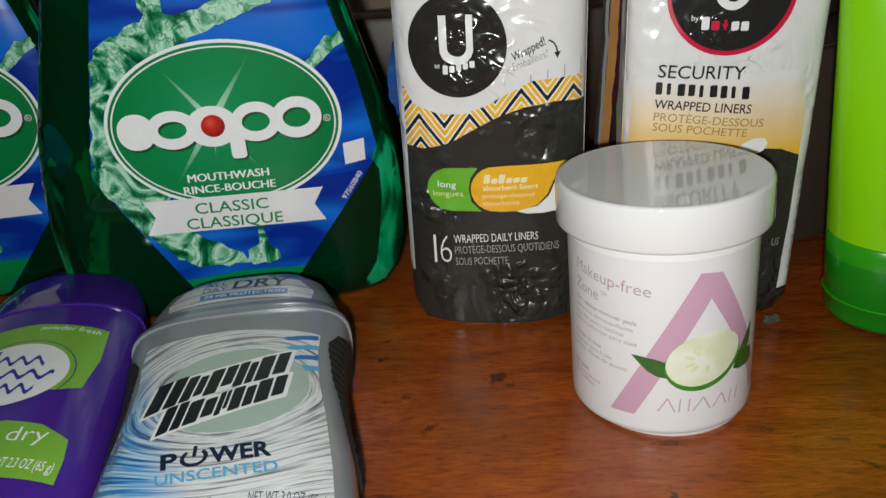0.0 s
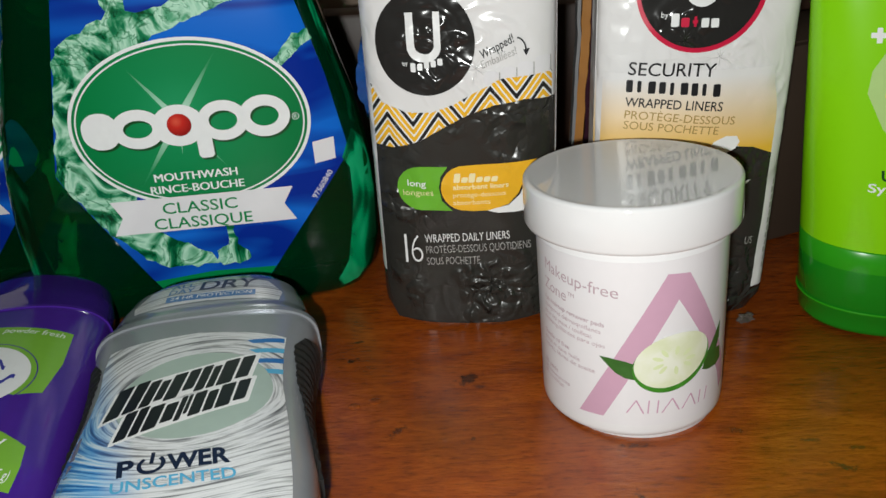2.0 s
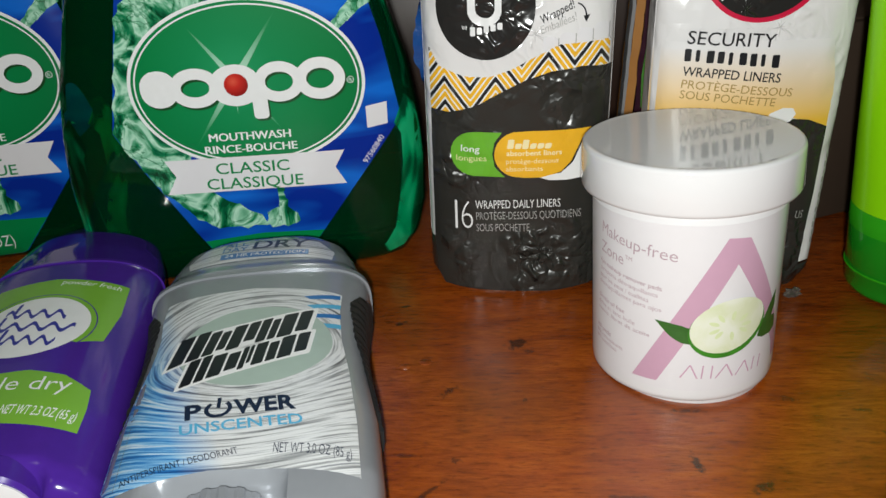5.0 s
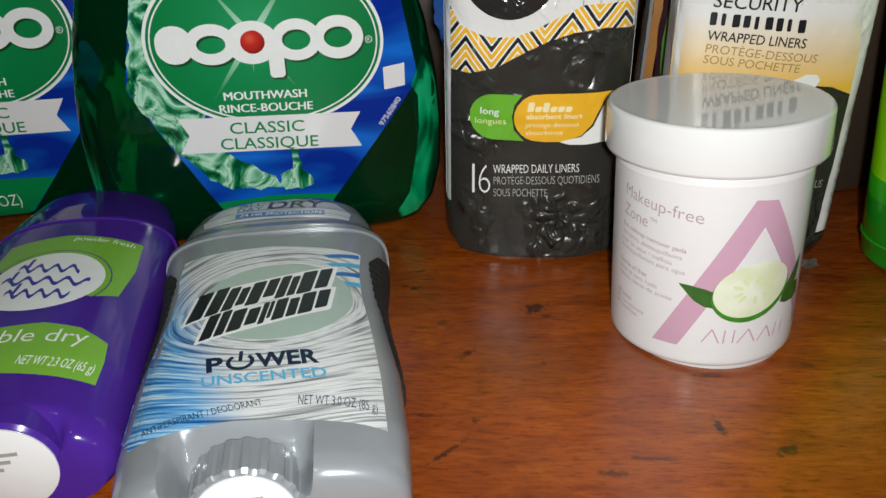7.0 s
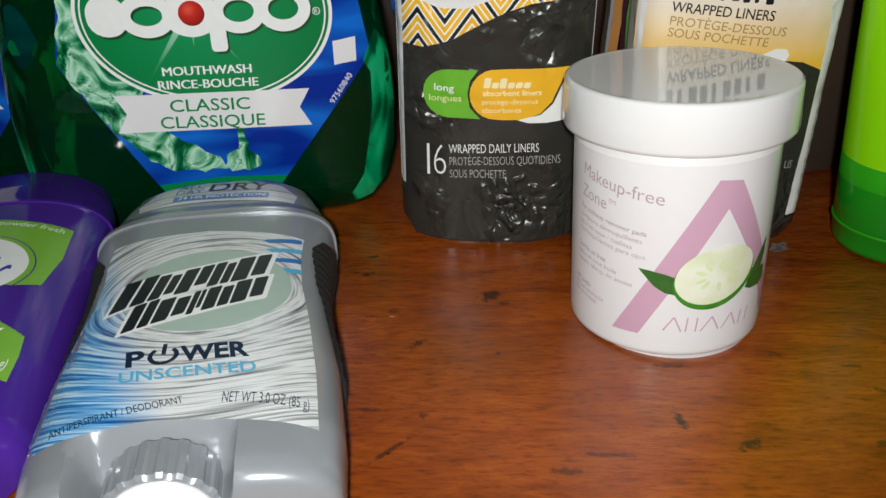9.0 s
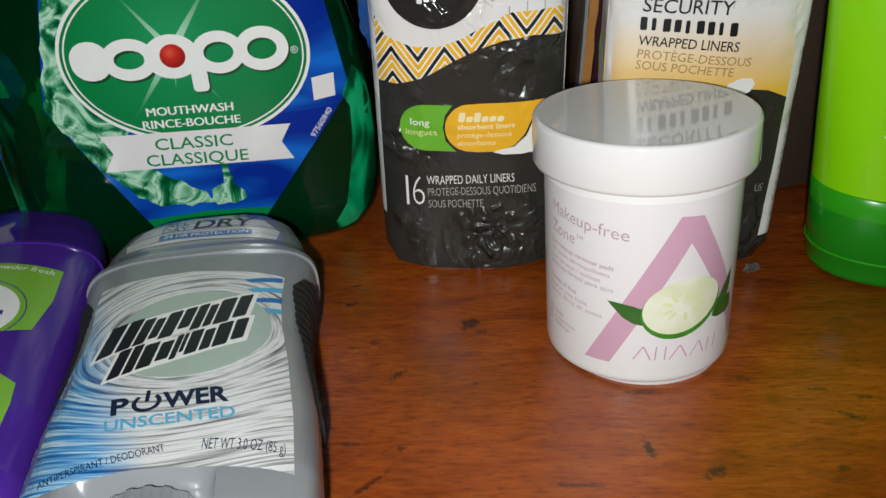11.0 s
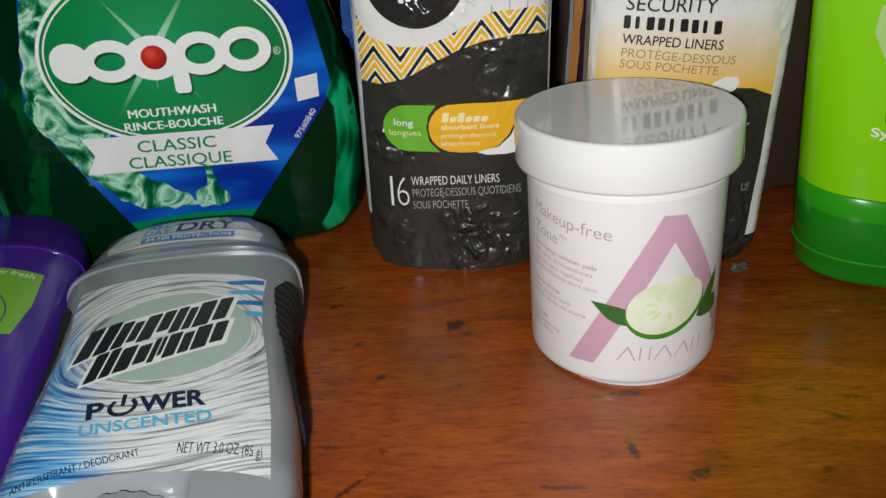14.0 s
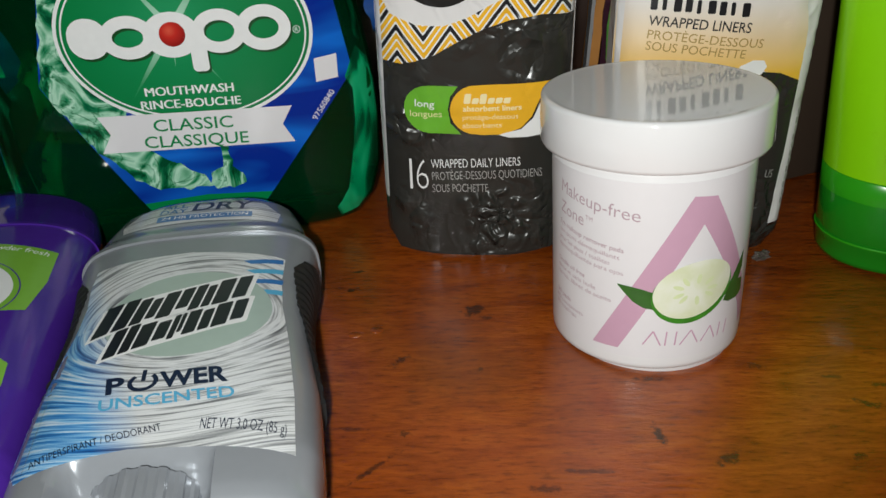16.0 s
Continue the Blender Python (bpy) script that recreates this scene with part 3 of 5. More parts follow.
def loft(loops, cap_start=True, cap_end=True):
    """A closed skin over loops of equal length."""
    bm = bmesh.new()
    rows = [[bm.verts.new(p) for p in lp] for lp in loops]
    n = len(rows[0])
    for r0, r1 in zip(rows, rows[1:]):
        for i in range(n):
            bm.faces.new((r0[i], r0[(i + 1) % n], r1[(i + 1) % n], r1[i]))
    if cap_start:
        bm.faces.new(rows[0][::-1])
    if cap_end:
        bm.faces.new(rows[-1])
    return bm


def lathe(profile, n=96):
    """A turned body from (radius, z) pairs in mm."""
    return loft([[(r * MM * math.sin(2 * math.pi * i / n), -r * MM * math.cos(2 * math.pi * i / n), z * MM) for i in range(n)] for r, z in profile])


def box(x0, y0, z0, x1, y1, z1, bevel=0.0, segments=2):
    bm = bmesh.new()
    bmesh.ops.create_cube(bm, size=1)
    for v in bm.verts:
        v.co = ((x0 + x1) / 2 + v.co.x * (x1 - x0), (y0 + y1) / 2 + v.co.y * (y1 - y0), (z0 + z1) / 2 + v.co.z * (z1 - z0))
    if bevel:
        bmesh.ops.bevel(bm, geom=bm.edges[:], offset=bevel, segments=segments, affect="EDGES", profile=0.5)
    return bm


def ease(x, knots):
    """Smooth value at x through (x, value) knots."""
    if x <= knots[0][0]:
        return knots[0][1]
    for (a, p), (b, q) in zip(knots, knots[1:]):
        if x <= b:
            t = (x - a) / (b - a)
            return p + (q - p) * (t * t * (3 - 2 * t))
    return knots[-1][1]


def lerp(x, knots):
    if x <= knots[0][0]:
        return knots[0][1]
    for (a, p), (b, q) in zip(knots, knots[1:]):
        if x <= b:
            return p + (q - p) * (x - a) / (b - a)
    return knots[-1][1]


def super_loop(w, d, n, count):
    """Points of a rounded box outline, half sizes w and d, counter-clockwise seen from above."""
    out = []
    for i in range(count):
        a = 2 * math.pi * i / count
        c, s = math.cos(a), math.sin(a)
        out.append((math.copysign(abs(c) ** (2 / n), c) * w, math.copysign(abs(s) ** (2 / n), s) * d))
    return out


# ---- the room ----
def slab(name, x0, y0, z0, x1, y1, z1, material, label, category):
    return tagged(part(name, box(x0, y0, z0, x1, y1, z1), material, smooth=False), label, category, kind="structure")


slab("floor", -1.7, -1.9, -0.80, 1.7, 0.75, -0.75, M_FLOOR, "plain brown floor of the dim room", "floor")
slab("ceiling", -1.7, -1.9, 1.70, 1.7, 0.75, 1.75, M_CEIL, "plain pale ceiling of the dim room", "ceiling")
slab("wall_north", -1.7, 0.65, -0.75, 1.7, 0.75, 1.70, M_WALL, "taupe painted wall behind the table", "wall")
slab("wall_south", -1.7, -1.9, -0.75, 1.7, -1.8, 1.70, M_WALL, "taupe painted wall of the dim room", "wall")
slab("wall_west", -1.7, -1.8, -0.75, -1.6, 0.65, 1.70, M_WALL, "taupe painted wall of the dim room", "wall")
slab("wall_east", 1.6, -1.8, -0.75, 1.7, 0.65, 1.70, M_WALL, "taupe painted wall of the dim room", "wall")


def table():
    t = thing("table", pose(0, 0, 0), "worn reddish-brown varnished wooden table with dark dents and scratches", "table")
    part("tabletop", box(-0.62, -0.02, -0.030, 0.62, 0.62, 0.0, 0.004), M_WOOD, t, sharp=30)
    for x in (-0.56, 0.56):
        for y in (0.05, 0.55):
            part("leg", box(x - 0.025, y - 0.025, -0.75, x + 0.025, y + 0.025, -0.030, 0.003), M_DARK_WOOD, t)
    part("back_rail", box(-0.60, 0.520, 0.0, 0.60, 0.540, 0.088, 0.003), M_DARK_WOOD, t, "dark wooden back rail")
    for x, y, r in ((0.0240, 0.3130, 2.0), (0.0308, 0.3155, 2.2)):
        bm = bmesh.new()
        bmesh.ops.create_uvsphere(bm, u_segments=20, v_segments=10, radius=1)
        for v in bm.verts:
            v.co = (x + v.co.x * r * MM, y + v.co.y * r * 0.8 * MM, v.co.z * 0.5 * MM)
        part("varnish_blister", bm, M_WOOD, t)


table()


# ---- mouthwash bottles ----
BOTTLE_W = [(0, 52), (4, 60), (12, 65), (25, 68), (45, 68.5), (62, 67), (82, 63.5), (95, 59.5), (124, 51.5), (150, 44), (178, 36), (196, 24), (206, 17), (212, 16)]
BOTTLE_D = [(0, 20), (4, 24), (12, 26), (110, 26), (150, 25), (178, 22), (196, 17), (206, 16), (212, 16)]


def bottle_front(u, v, off):
    w, d = lerp(v, BOTTLE_W), lerp(v, BOTTLE_D)
    x = min(abs(u) / w, 0.985)
    return (u * MM, -(d * (1 - x ** 6) ** (1 / 6) + off) * MM, v * MM)


def mouthwash_bottle(m):
    b = thing("mouthwash_bottle", m, "clear plastic bottle of green mouthwash with blue-green label", "bottle", "mouthwash bottles")
    zs = [0, 1, 2.5, 4, 8, 12, 18, 25, 35, 45, 55, 62, 72, 82, 95, 110, 124, 137, 150, 164, 178, 188, 196, 206, 212]
    loops = []
    for z in zs:
        w, d = lerp(z, BOTTLE_W), lerp(z, BOTTLE_D)
        n = 6 if z < 150 else 6 - 4 * min(1, (z - 150) / 50)
        if z == 0:
            w, d = w - 3, d - 3
        loops.append([(x * MM, y * MM, z * MM) for x, y in super_loop(w, d, n, 128)])
    part("bottle_body", loft(loops), M_BOTTLE, b, "clear plastic full of green mouthwash", sharp=60)
    part("screw_cap", lathe([(17.5, 207), (18.5, 208), (18.5, 236), (17.5, 238), (0.5, 238)], 48), M_CAP_DARK, b)
    # moulded edges beside the label; the flank patches stand for light glowing through
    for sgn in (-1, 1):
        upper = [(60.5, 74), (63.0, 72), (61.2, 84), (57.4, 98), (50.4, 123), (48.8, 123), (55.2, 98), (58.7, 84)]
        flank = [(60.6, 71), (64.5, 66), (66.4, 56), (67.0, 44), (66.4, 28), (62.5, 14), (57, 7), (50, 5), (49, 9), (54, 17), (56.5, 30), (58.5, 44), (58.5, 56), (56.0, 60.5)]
        for name, pts, off in (("ridge", upper, 0.25), ("flank_glow", flank, 0.30)):
            part(name, cut_and_map(poly([(sgn * u, v) for u, v in (pts if sgn > 0 else pts[::-1])]), bottle_front, off, 3), M_EDGE_GLINTS, b, "green moulded edge with bright light streaks painted in")
    F = bottle_front
    label = [(-30, 133), (-32, 126.6), (-36.9, 105.4), (-46.0, 65.1), (-44, 61), (-22.2, 21.5), (-12, 4.5), (-9, 3), (11, 3), (14, 4.5), (25, 18.5), (57.5, 61), (58.4, 65.3), (53.2, 92.9), (45.4, 120.4), (41.5, 133)]
    printed(b, label, M_LABEL_BLUE, F, 0.15, label="blue printed label")
    printed(b, [(-20.6, 19.0), (-11.8, 4.6), (-9, 3.2), (11, 3.2), (13.8, 4.6), (25.6, 19.4), (2, 20.6)], M_LABEL_GREEN, F, 0.30)
    lettering(b, "OZ)", (1.5, 8.0), (10.3, 8.0), 5.4, M_INK_WHITE, F, 0.45, -0.006)
    main = [(-45.6, 65.5), (-43.5, 60.5), (-36, 46.5), (-31, 39), (-21.5, 29), (-14, 24.0), (-4, 23.4), (6, 24.4), (0, 29.5), (-5, 33.5), (-12, 37.5), (-20, 41), (-20, 60), (-30, 80), (-16, 103), (-7, 109.6), (0, 112.5),
            (9, 115.5), (21, 120), (31, 123), (37, 126), (37.5, 130), (33, 130), (19, 126.5), (5, 122), (-3, 119.5), (-7, 119), (-10, 121), (-9.5, 125), (-12, 127.3), (-17, 127), (-17.5, 123.5), (-15, 121), (-17, 118.5), (-22, 117),
            (-25, 114.5), (-30, 113.5), (-34, 110.0), (-36.6, 106), (-39.5, 92.5)]
    printed(b, rough_edge(main, 2.2, 0.7, 3), M_SPLASH, F, 0.35, label="splash of mint green liquid")
    for k, pts in enumerate(([(36, 100), (40, 104), (44, 108), (49, 109), (50.5, 106), (46, 103), (42, 100), (38, 97)], [(4, 25), (5, 29), (9, 31), (10, 35), (9.8, 40), (12, 40), (12.2, 35), (13, 31), (16, 28), (17, 24), (12, 22.8), (6, 22.6)])):
        printed(b, rough_edge(pts, 1.6, 0.5, 11 + k), M_SPLASH, F, 0.35)
    # oval badge
    cu, cv = 4.6, 79.5
    printed(b, ellipse(cu, cv, 41.8, 31.0, -1.5, 96), M_INK_WHITE, F, 0.50)
    printed(b, ellipse(cu, cv, 40.6, 29.8, -1.5, 96), M_BADGE, F, 0.62)
    printed(b, ring(cu, cv, 39.6, 28.8, 0.55, 96, turn=-1.5), M_INK_WHITE, F, 0.72)
    for a, ln, wd, mt in ((54, 29, 1.5, M_RAY), (234, 30, 1.5, M_RAY), (126, 24, 1.3, M_RAY), (306, 24, 1.2, M_RAY), (266, 13, 0.7, M_RAY)):
        c, s = math.cos(radians(a)), math.sin(radians(a))
        tip, px, py = (0.3 + c * ln, 82 + s * ln), -s * wd, c * wd
        printed(b, [(0.3 + px, 82 + py), (0.3 - px, 82 - py), tip], mt, F, 0.79)
    # plain rounded shapes of the emblem
    up = 0.85
    down = lambda pts: [(u + 0.6, v - 0.9) for u, v in pts]
    printed(b, down(block(-33.0, 73.6, -20.2, 87.0, 6)), M_DEEP_GREEN, F, up)
    for k, (c0, c1, ru, rv, wide) in enumerate(((-14.0, 79.9, 9.0, 7.2, 4.0), (15.5, 80.2, 8.8, 7.4, 3.8), (30.2, 80.4, 9.0, 7.7, 4.0))):
        printed(b, [down(quad) for quad in ring(c0, c1, ru, rv, wide, 40)], M_DEEP_GREEN, F, up + 0.02 * k)
    printed(b, down(block(5.2, 67.0, 10.6, 84, 1.5)), M_DEEP_GREEN, F, up + 0.08)
    printed(b, block(-33.0, 73.6, -20.2, 87.0, 6), M_INK_WHITE, F, up + 0.1)
    printed(b, ring(-14.0, 79.9, 9.0, 7.2, 4.0, 40), M_INK_WHITE, F, up + 0.16)
    printed(b, ring(15.5, 80.2, 8.8, 7.4, 3.8, 40), M_INK_WHITE, F, up + 0.22)
    printed(b, block(5.2, 67.0, 10.6, 84, 1.5), M_INK_WHITE, F, up + 0.28)
    printed(b, ring(30.2, 80.4, 9.0, 7.7, 4.0, 40), M_INK_WHITE, F, up + 0.34)
    printed(b, ellipse(0.1, 80.0, 9.2, 7.6), M_INK_WHITE, F, up + 0.46)
    printed(b, ellipse(0.3, 80.2, 4.2, 4.1), M_RED_BALL, F, up + 0.56)
    for k in range(2):
        lettering(b, "MOUTHWASH", (-12.4 + 0.24 * k, 59.6), (17.1 + 0.24 * k, 59.2), 3.0, M_INK_WHITE, F, 0.98 + 0.04 * k, 0.0)
        lettering(b, "RINCE-BOUCHE", (-14.5 + 0.24 * k, 55.0), (18.9 + 0.24 * k, 54.4), 3.0, M_INK_WHITE, F, 0.98 + 0.04 * k, 0.0)
    printed(b, [(-29.8, 53.6), (36.3, 52.3), (32.4, 45.7), (36.2, 38.7), (-30.6, 40.1), (-26.6, 46.9)], M_PAPER, F, 1.0, label="white ribbon banner")
    lettering(b, "CLASSIC", (-11.9, 46.8), (15.2, 46.2), 4.3, M_LABEL_GREEN, F, 1.15, 0.008)
    lettering(b, "CLASSIQUE", (-16.0, 40.9), (19.8, 39.9), 4.3, M_LABEL_GREEN, F, 1.15, 0.008)
    printed(b, [(45.8, 59.8), (53.6, 60.8), (53.7, 69.3), (45.7, 68.2)], M_PAPER, F, 0.35)
    lettering(b, "97560840", (44.6, 45.6), (52.0, 55.6), 2.1, M_INK_WHITE, F, 0.40)
    lettering(b, "R", (40.4, 78.3), (41.6, 78.3), 1.2, M_INK_WHITE, F, 0.85)
    printed(b, ring(41.0, 78.9, 1.3, 1.3, 0.22, 20), M_INK_WHITE, F, 0.85)
    return b


def bottle_pose(x, y, yaw):
    """The pose that puts the middle of the label's face at (x, y)."""
    a = radians(yaw)
    return pose(x - math.sin(a) * 0.026, y + math.cos(a) * 0.026, 0, 0, 0, yaw)


first_bottle = mouthwash_bottle(bottle_pose(-0.0372, 0.3740, 10.5))
copy_thing(first_bottle, bottle_pose(-0.1575, 0.3880, 15.0))


# ---- soft packs of liners ----
def pack_surface(W, D, H, bulge, seed, crinkles):
    """Front of a filled film pack: u across, v up, in mm, from its middle base line."""

    def fn(u, v, off):
        x = max(-1, min(1, u / W))
        y = -D * (1 - min(abs(x), 0.995) ** 5) ** (1 / 5)
        y -= bulge * (1 - x * x) * math.sin(math.pi * min(1, max(0, (v + 8) / (H + 8))))
        edge = 1 - 0.55 * abs(x) ** 6
        y += 0.85 * edge * noise.noise((u * 0.055 + seed, v * 0.045, seed))
        y += 0.42 * edge * noise.noise((u * 0.16 + seed, v * 0.10, 3.1))
        y -= 4.4 * (1 - x * x) * max(0, 1 - v / 30) ** 1.5
        for cx, cy, r, amp in crinkles:
            g = math.exp(-((u - cx) ** 2 + (v - cy) ** 2) / (r * r))
            if g > 0.01:
                y += amp * g * (abs(noise.noise((u * 0.22, v * 0.20, seed + 5))) * 2 - 0.5)
        if v < 8:
            y += 1.2 * (1 - v / 8) ** 2
        return (max(-W, min(W, u)) * MM, (y - max(off, 2 * off - 0.4)) * MM, v * MM)

    return fn


def pack_body(fn, W, D, H, split):
    """The whole film pack, with its front from fn, a plain back and a crimped top."""
    loops = []
    count = 88
    for k in range(int(H / 2) + 1):
        v = k * 2.0
        taper = ease(v, [(0, 0.90), (7, 1.0), (H * 0.72, 1.0), (H, 0.97)])
        thin = ease(v, [(0, 0.95), (H * 0.70, 1.0), (H - 6, 0.14), (H, 0.08)])
        pts = []
        for x, y in super_loop(W, D, 5, count):
            if y < 0:
                p = fn(x, v, 0)
                py = p[1] / MM
            else:
                py = y
            pts.append((x * taper * MM, (py * thin) * MM, v * MM))
        loops.append(pts)
    bm = loft(loops)
    bm.faces.ensure_lookup_table()
    for f in bm.faces:
        f.material_index = 1 if f.calc_center_median().z < split * MM else 0
    return bm


def zigzag_band(top, bottom, period, phase, steep, stripes):
    """Nested chevrons clipped between two wavy lines: a list of quads for each of the stripes."""
    u0, u1 = max(top[0][0], bottom[0][0]), min(top[-1][0], bottom[-1][0])
    out = [[] for _ in stripes]
    pitch = 1.9
    n = int((u1 - u0) / 0.4)
    for i in range(n):
        a, b = u0 + (u1 - u0) * i / n, u0 + (u1 - u0) * (i + 1) / n
        mid = (a + b) / 2
        hi, lo = lerp(mid, top), lerp(mid, bottom)

        def tri(u):
            t = ((u - phase) / period) % 1.0
            return steep * period * abs(t - 0.5)

        for k in range(-30, 70):
            base = 55 + k * pitch * 1.45
            va, vb = base - tri(a), base - tri(b)
            th = pitch * 1.0
            if max(va, vb) + th < lo or min(va, vb) > hi:
                continue
            q = [(a, max(lo, min(hi, va))), (b, max(lo, min(hi, vb))), (b, max(lo, min(hi, vb + th))), (a, max(lo, min(hi, va + th)))]
            if abs(q[3][1] - q[0][1]) + abs(q[2][1] - q[1][1]) < 0.05:
                continue
            ids = k % len(stripes)
            # drop repeated corners
            clean = []
            for pt in q:
                if not clean or math.hypot(pt[0] - clean[-1][0], pt[1] - clean[-1][1]) > 1e-4:
                    clean.append(pt)
            if math.hypot(clean[0][0] - clean[-1][0], clean[0][1] - clean[-1][1]) < 1e-4:
                clean.pop()
            if len(clean) >= 3:
                out[ids].append(clean)
    return out


def front_pack():
    """Long liners: white over black with a chevron band."""
    W, D, H = 33.0, 21.0, 168.0
    fn = pack_surface(W, D, H, 3.0, 2.0, [(9, 14, 9, 1.9), (-12, 112, 12, 1.0), (14, 92, 9, 0.8), (-22, 78, 7, 0.7)])
    p = thing("liner_pack", pose(0.064, 0.3625 + 0.0225, 0, 0, 0, -3), "soft film pack of liners, white above, chevron band, black below", "hygiene pack", "packs of liners")
    part("film_pouch", pack_body(fn, W, D, H, 20), [M_FILM, M_BLACK_FILM], p, sharp=70)
    top = [(-30.0, 93.5), (-26.5, 87.4), (-18, 84.3), (-9.3, 84.0), (-1.7, 86.6), (5.9, 90.7), (14.4, 94.8), (31.0, 95.5)]
    bot = [(-30.0, 72.0), (-23.1, 71.5), (-14.1, 73.9), (-5.1, 78.8), (2.6, 82.6), (11.2, 85.6), (21.8, 87.2), (31.5, 86.6)]
    black = [(-30.6, 19.5), (-30.3, 8), (-27, 2.0), (30, 2.0), (32.2, 9), (32.2, 86.2)] + bot[::-1][1:] + [(-30.3, 60)]
    printed(p, black, M_BLACK_FILM, fn, 0.40, 2.5, "black printed film")
    printed(p, top + bot[::-1], M_INK_WHITE, fn, 0.50, 2.5)
    bands = zigzag_band(top, bot, 17.5, -15.8, 1.35, ["y", "k", "y"])
    printed(p, bands[0] + bands[2], M_YELLOW, fn, 0.62, 0)
    printed(p, bands[1], M_INK_BLACK, fn, 0.62, 0)
    # round emblem with plain shapes in it
    printed(p, ellipse(-10.4, 107.0, 16.4, 17.2, 0, 64), M_EMBLEM, fn, 0.55, 2.5)
    bar = [(-16.2, 117), (-13.6, 117), (-13.6, 107.0)] + [(-10.4 - 3.2 * math.cos(radians(a)), 106.5 - 3.0 * math.sin(radians(a))) for a in range(10, 180, 20)] + [(-7.2, 117), (-5.0, 117), (-5.0, 106)]
    bar += [(-10.6 + 5.6 * math.cos(radians(a)), 106.0 - 5.2 * math.sin(radians(a))) for a in range(10, 180, 20)]
    printed(p, bar, M_INK_WHITE, fn, 0.85, 1.5)
    for k in range(5):
        u = -15.4 + k * 2.25
        printed(p, block(u, 97.7 + 0.55 * k, u + 1.7, 99.9 + 0.55 * k + (0.8 if k in (0, 2) else 0), 0.4), M_INK_WHITE, fn, 0.68, 0)
    lettering(p, "by", (-17.8, 99.8), (-16.2, 100.2), 1.3, M_INK_WHITE, fn, 0.68, 0, 0)
    lettering(p, "Wrapped!", (8.0, 101.3), (18.6, 106.3), 2.8, M_INK_BLACK, fn, 0.5, 0.01, 2.5, 0.15)
    lettering(p, "Emballées!", (8.1, 98.2), (19.4, 102.4), 2.6, M_INK_GREY, fn, 0.5, -0.005, 2.5, 0.15)
    printed(p, ring(19.2, 103.4, 3.4, 4.4, 0.5, 14, 0, 85), M_INK_BLACK, fn, 0.5, 0)
    printed(p, [(21.4, 103.6), (23.6, 104.0), (22.4, 101.6)], M_INK_BLACK, fn, 0.5, 0)
    # wrapped liners drawn as a row of pale rolls
    for k in range(4):
        u = 8.5 + k * 5.6
        printed(p, block(u, 92.5 + k * 0.9, u + 5.0, 97.2 + k * 1.3, 1.6), M_PAPER, fn, 0.45, 2.5)
        printed(p, block(u + 5.05, 92.8 + k * 0.9, u + 5.35, 96.8 + k * 1.3, 0.1), M_INK_GREY, fn, 0.47, 2.5)
    # lozenge with the kind
    green = [(-5.0, 64.4), (-14.6, 64.5)] + [(-14.9 - 8.4 * math.sin(radians(a)), 56.2 + 8.3 * math.cos(radians(a))) for a in range(15, 180, 15)] + [(-15.2, 47.8), (-4.0, 47.6), (-7.6, 51.5), (-8.4, 56.5), (-7.6, 60.8)]
    printed(p, green, M_GREEN_INK, fn, 0.55, 2.5)
    yellow = [(26, 65.5), (3.3, 64.9)] + [(1.2 - 8.9 * math.sin(radians(a)), 56.2 + 8.7 * math.cos(radians(a))) for a in range(15, 180, 15)] + [(2.9, 47.4), (10, 47.5), (16, 49.6), (19.5, 53.5), (21.5, 58.5), (23, 62)]
    printed(p, yellow, M_YELLOW, fn, 0.55, 2.5)
    drop = [(8.5, 47.4), (12, 46.4), (18, 46.4), (24, 47.2), (26, 52), (26.2, 64.5), (24, 63), (22, 58), (20, 53), (16, 49.2), (11, 48.2)]
    printed(p, drop, M_INK_WHITE, fn, 0.62, 2.5)
    lettering(p, "long", (-19.5, 57.3), (-12.9, 57.1), 2.4, M_INK_WHITE, fn, 0.80, 0.01, 1.5)
    lettering(p, "longues", (-21.2, 53.6), (-10.4, 53.8), 2.2, M_CREAM, fn, 0.80, -0.005, 2.5)
    for k in range(6):
        u = -3.2 + k * 2.6
        printed(p, block(u, 58.6, u + 2.2, 60.6 + (1.4 if k in (0, 2) else 0), 0.5, 0.5), M_CREAM, fn, 0.65, 0)
    lettering(p, "absorbent liners", (-3.4, 56.0), (16.0, 56.2), 1.9, M_CREAM, fn, 0.65, 0.02, 2.5)
    lettering(p, "protège-dessous", (-3.5, 53.0), (14.9, 53.2), 1.8, M_CREAM, fn, 0.65, 0, 2.5)
    lettering(p, "absorbants", (-3.6, 50.0), (9.5, 50.2), 1.8, M_CREAM, fn, 0.65, 0, 2.5)
    lettering(p, "1", (-22.3, 26.4), (-21.4, 26.4), 12.0, M_INK_WHITE, fn, 0.65, -0.01, 2.5)
    lettering(p, "6", (-19.8, 26.5), (-15.6, 26.6), 12.0, M_INK_WHITE, fn, 0.65, -0.022, 2.5)
    lettering(p, "WRAPPED DAILY LINERS", (-14.6, 35.0), (16.1, 36.0), 3.3, M_INK_WHITE, fn, 0.65, -0.008, 2.5)
    lettering(p, "PROTÈGE-DESSOUS QUOTIDIENS", (-14.4, 30.4), (23.7, 31.6), 3.2, M_INK_GREY, fn, 0.65, -0.008, 2.5)
    lettering(p, "SOUS POCHETTE", (-14.4, 25.6), (5.1, 26.0), 3.1, M_INK_GREY, fn, 0.65, -0.008, 2.5)
    # crumpled blue printing where the side of the film folds in
    loops = []
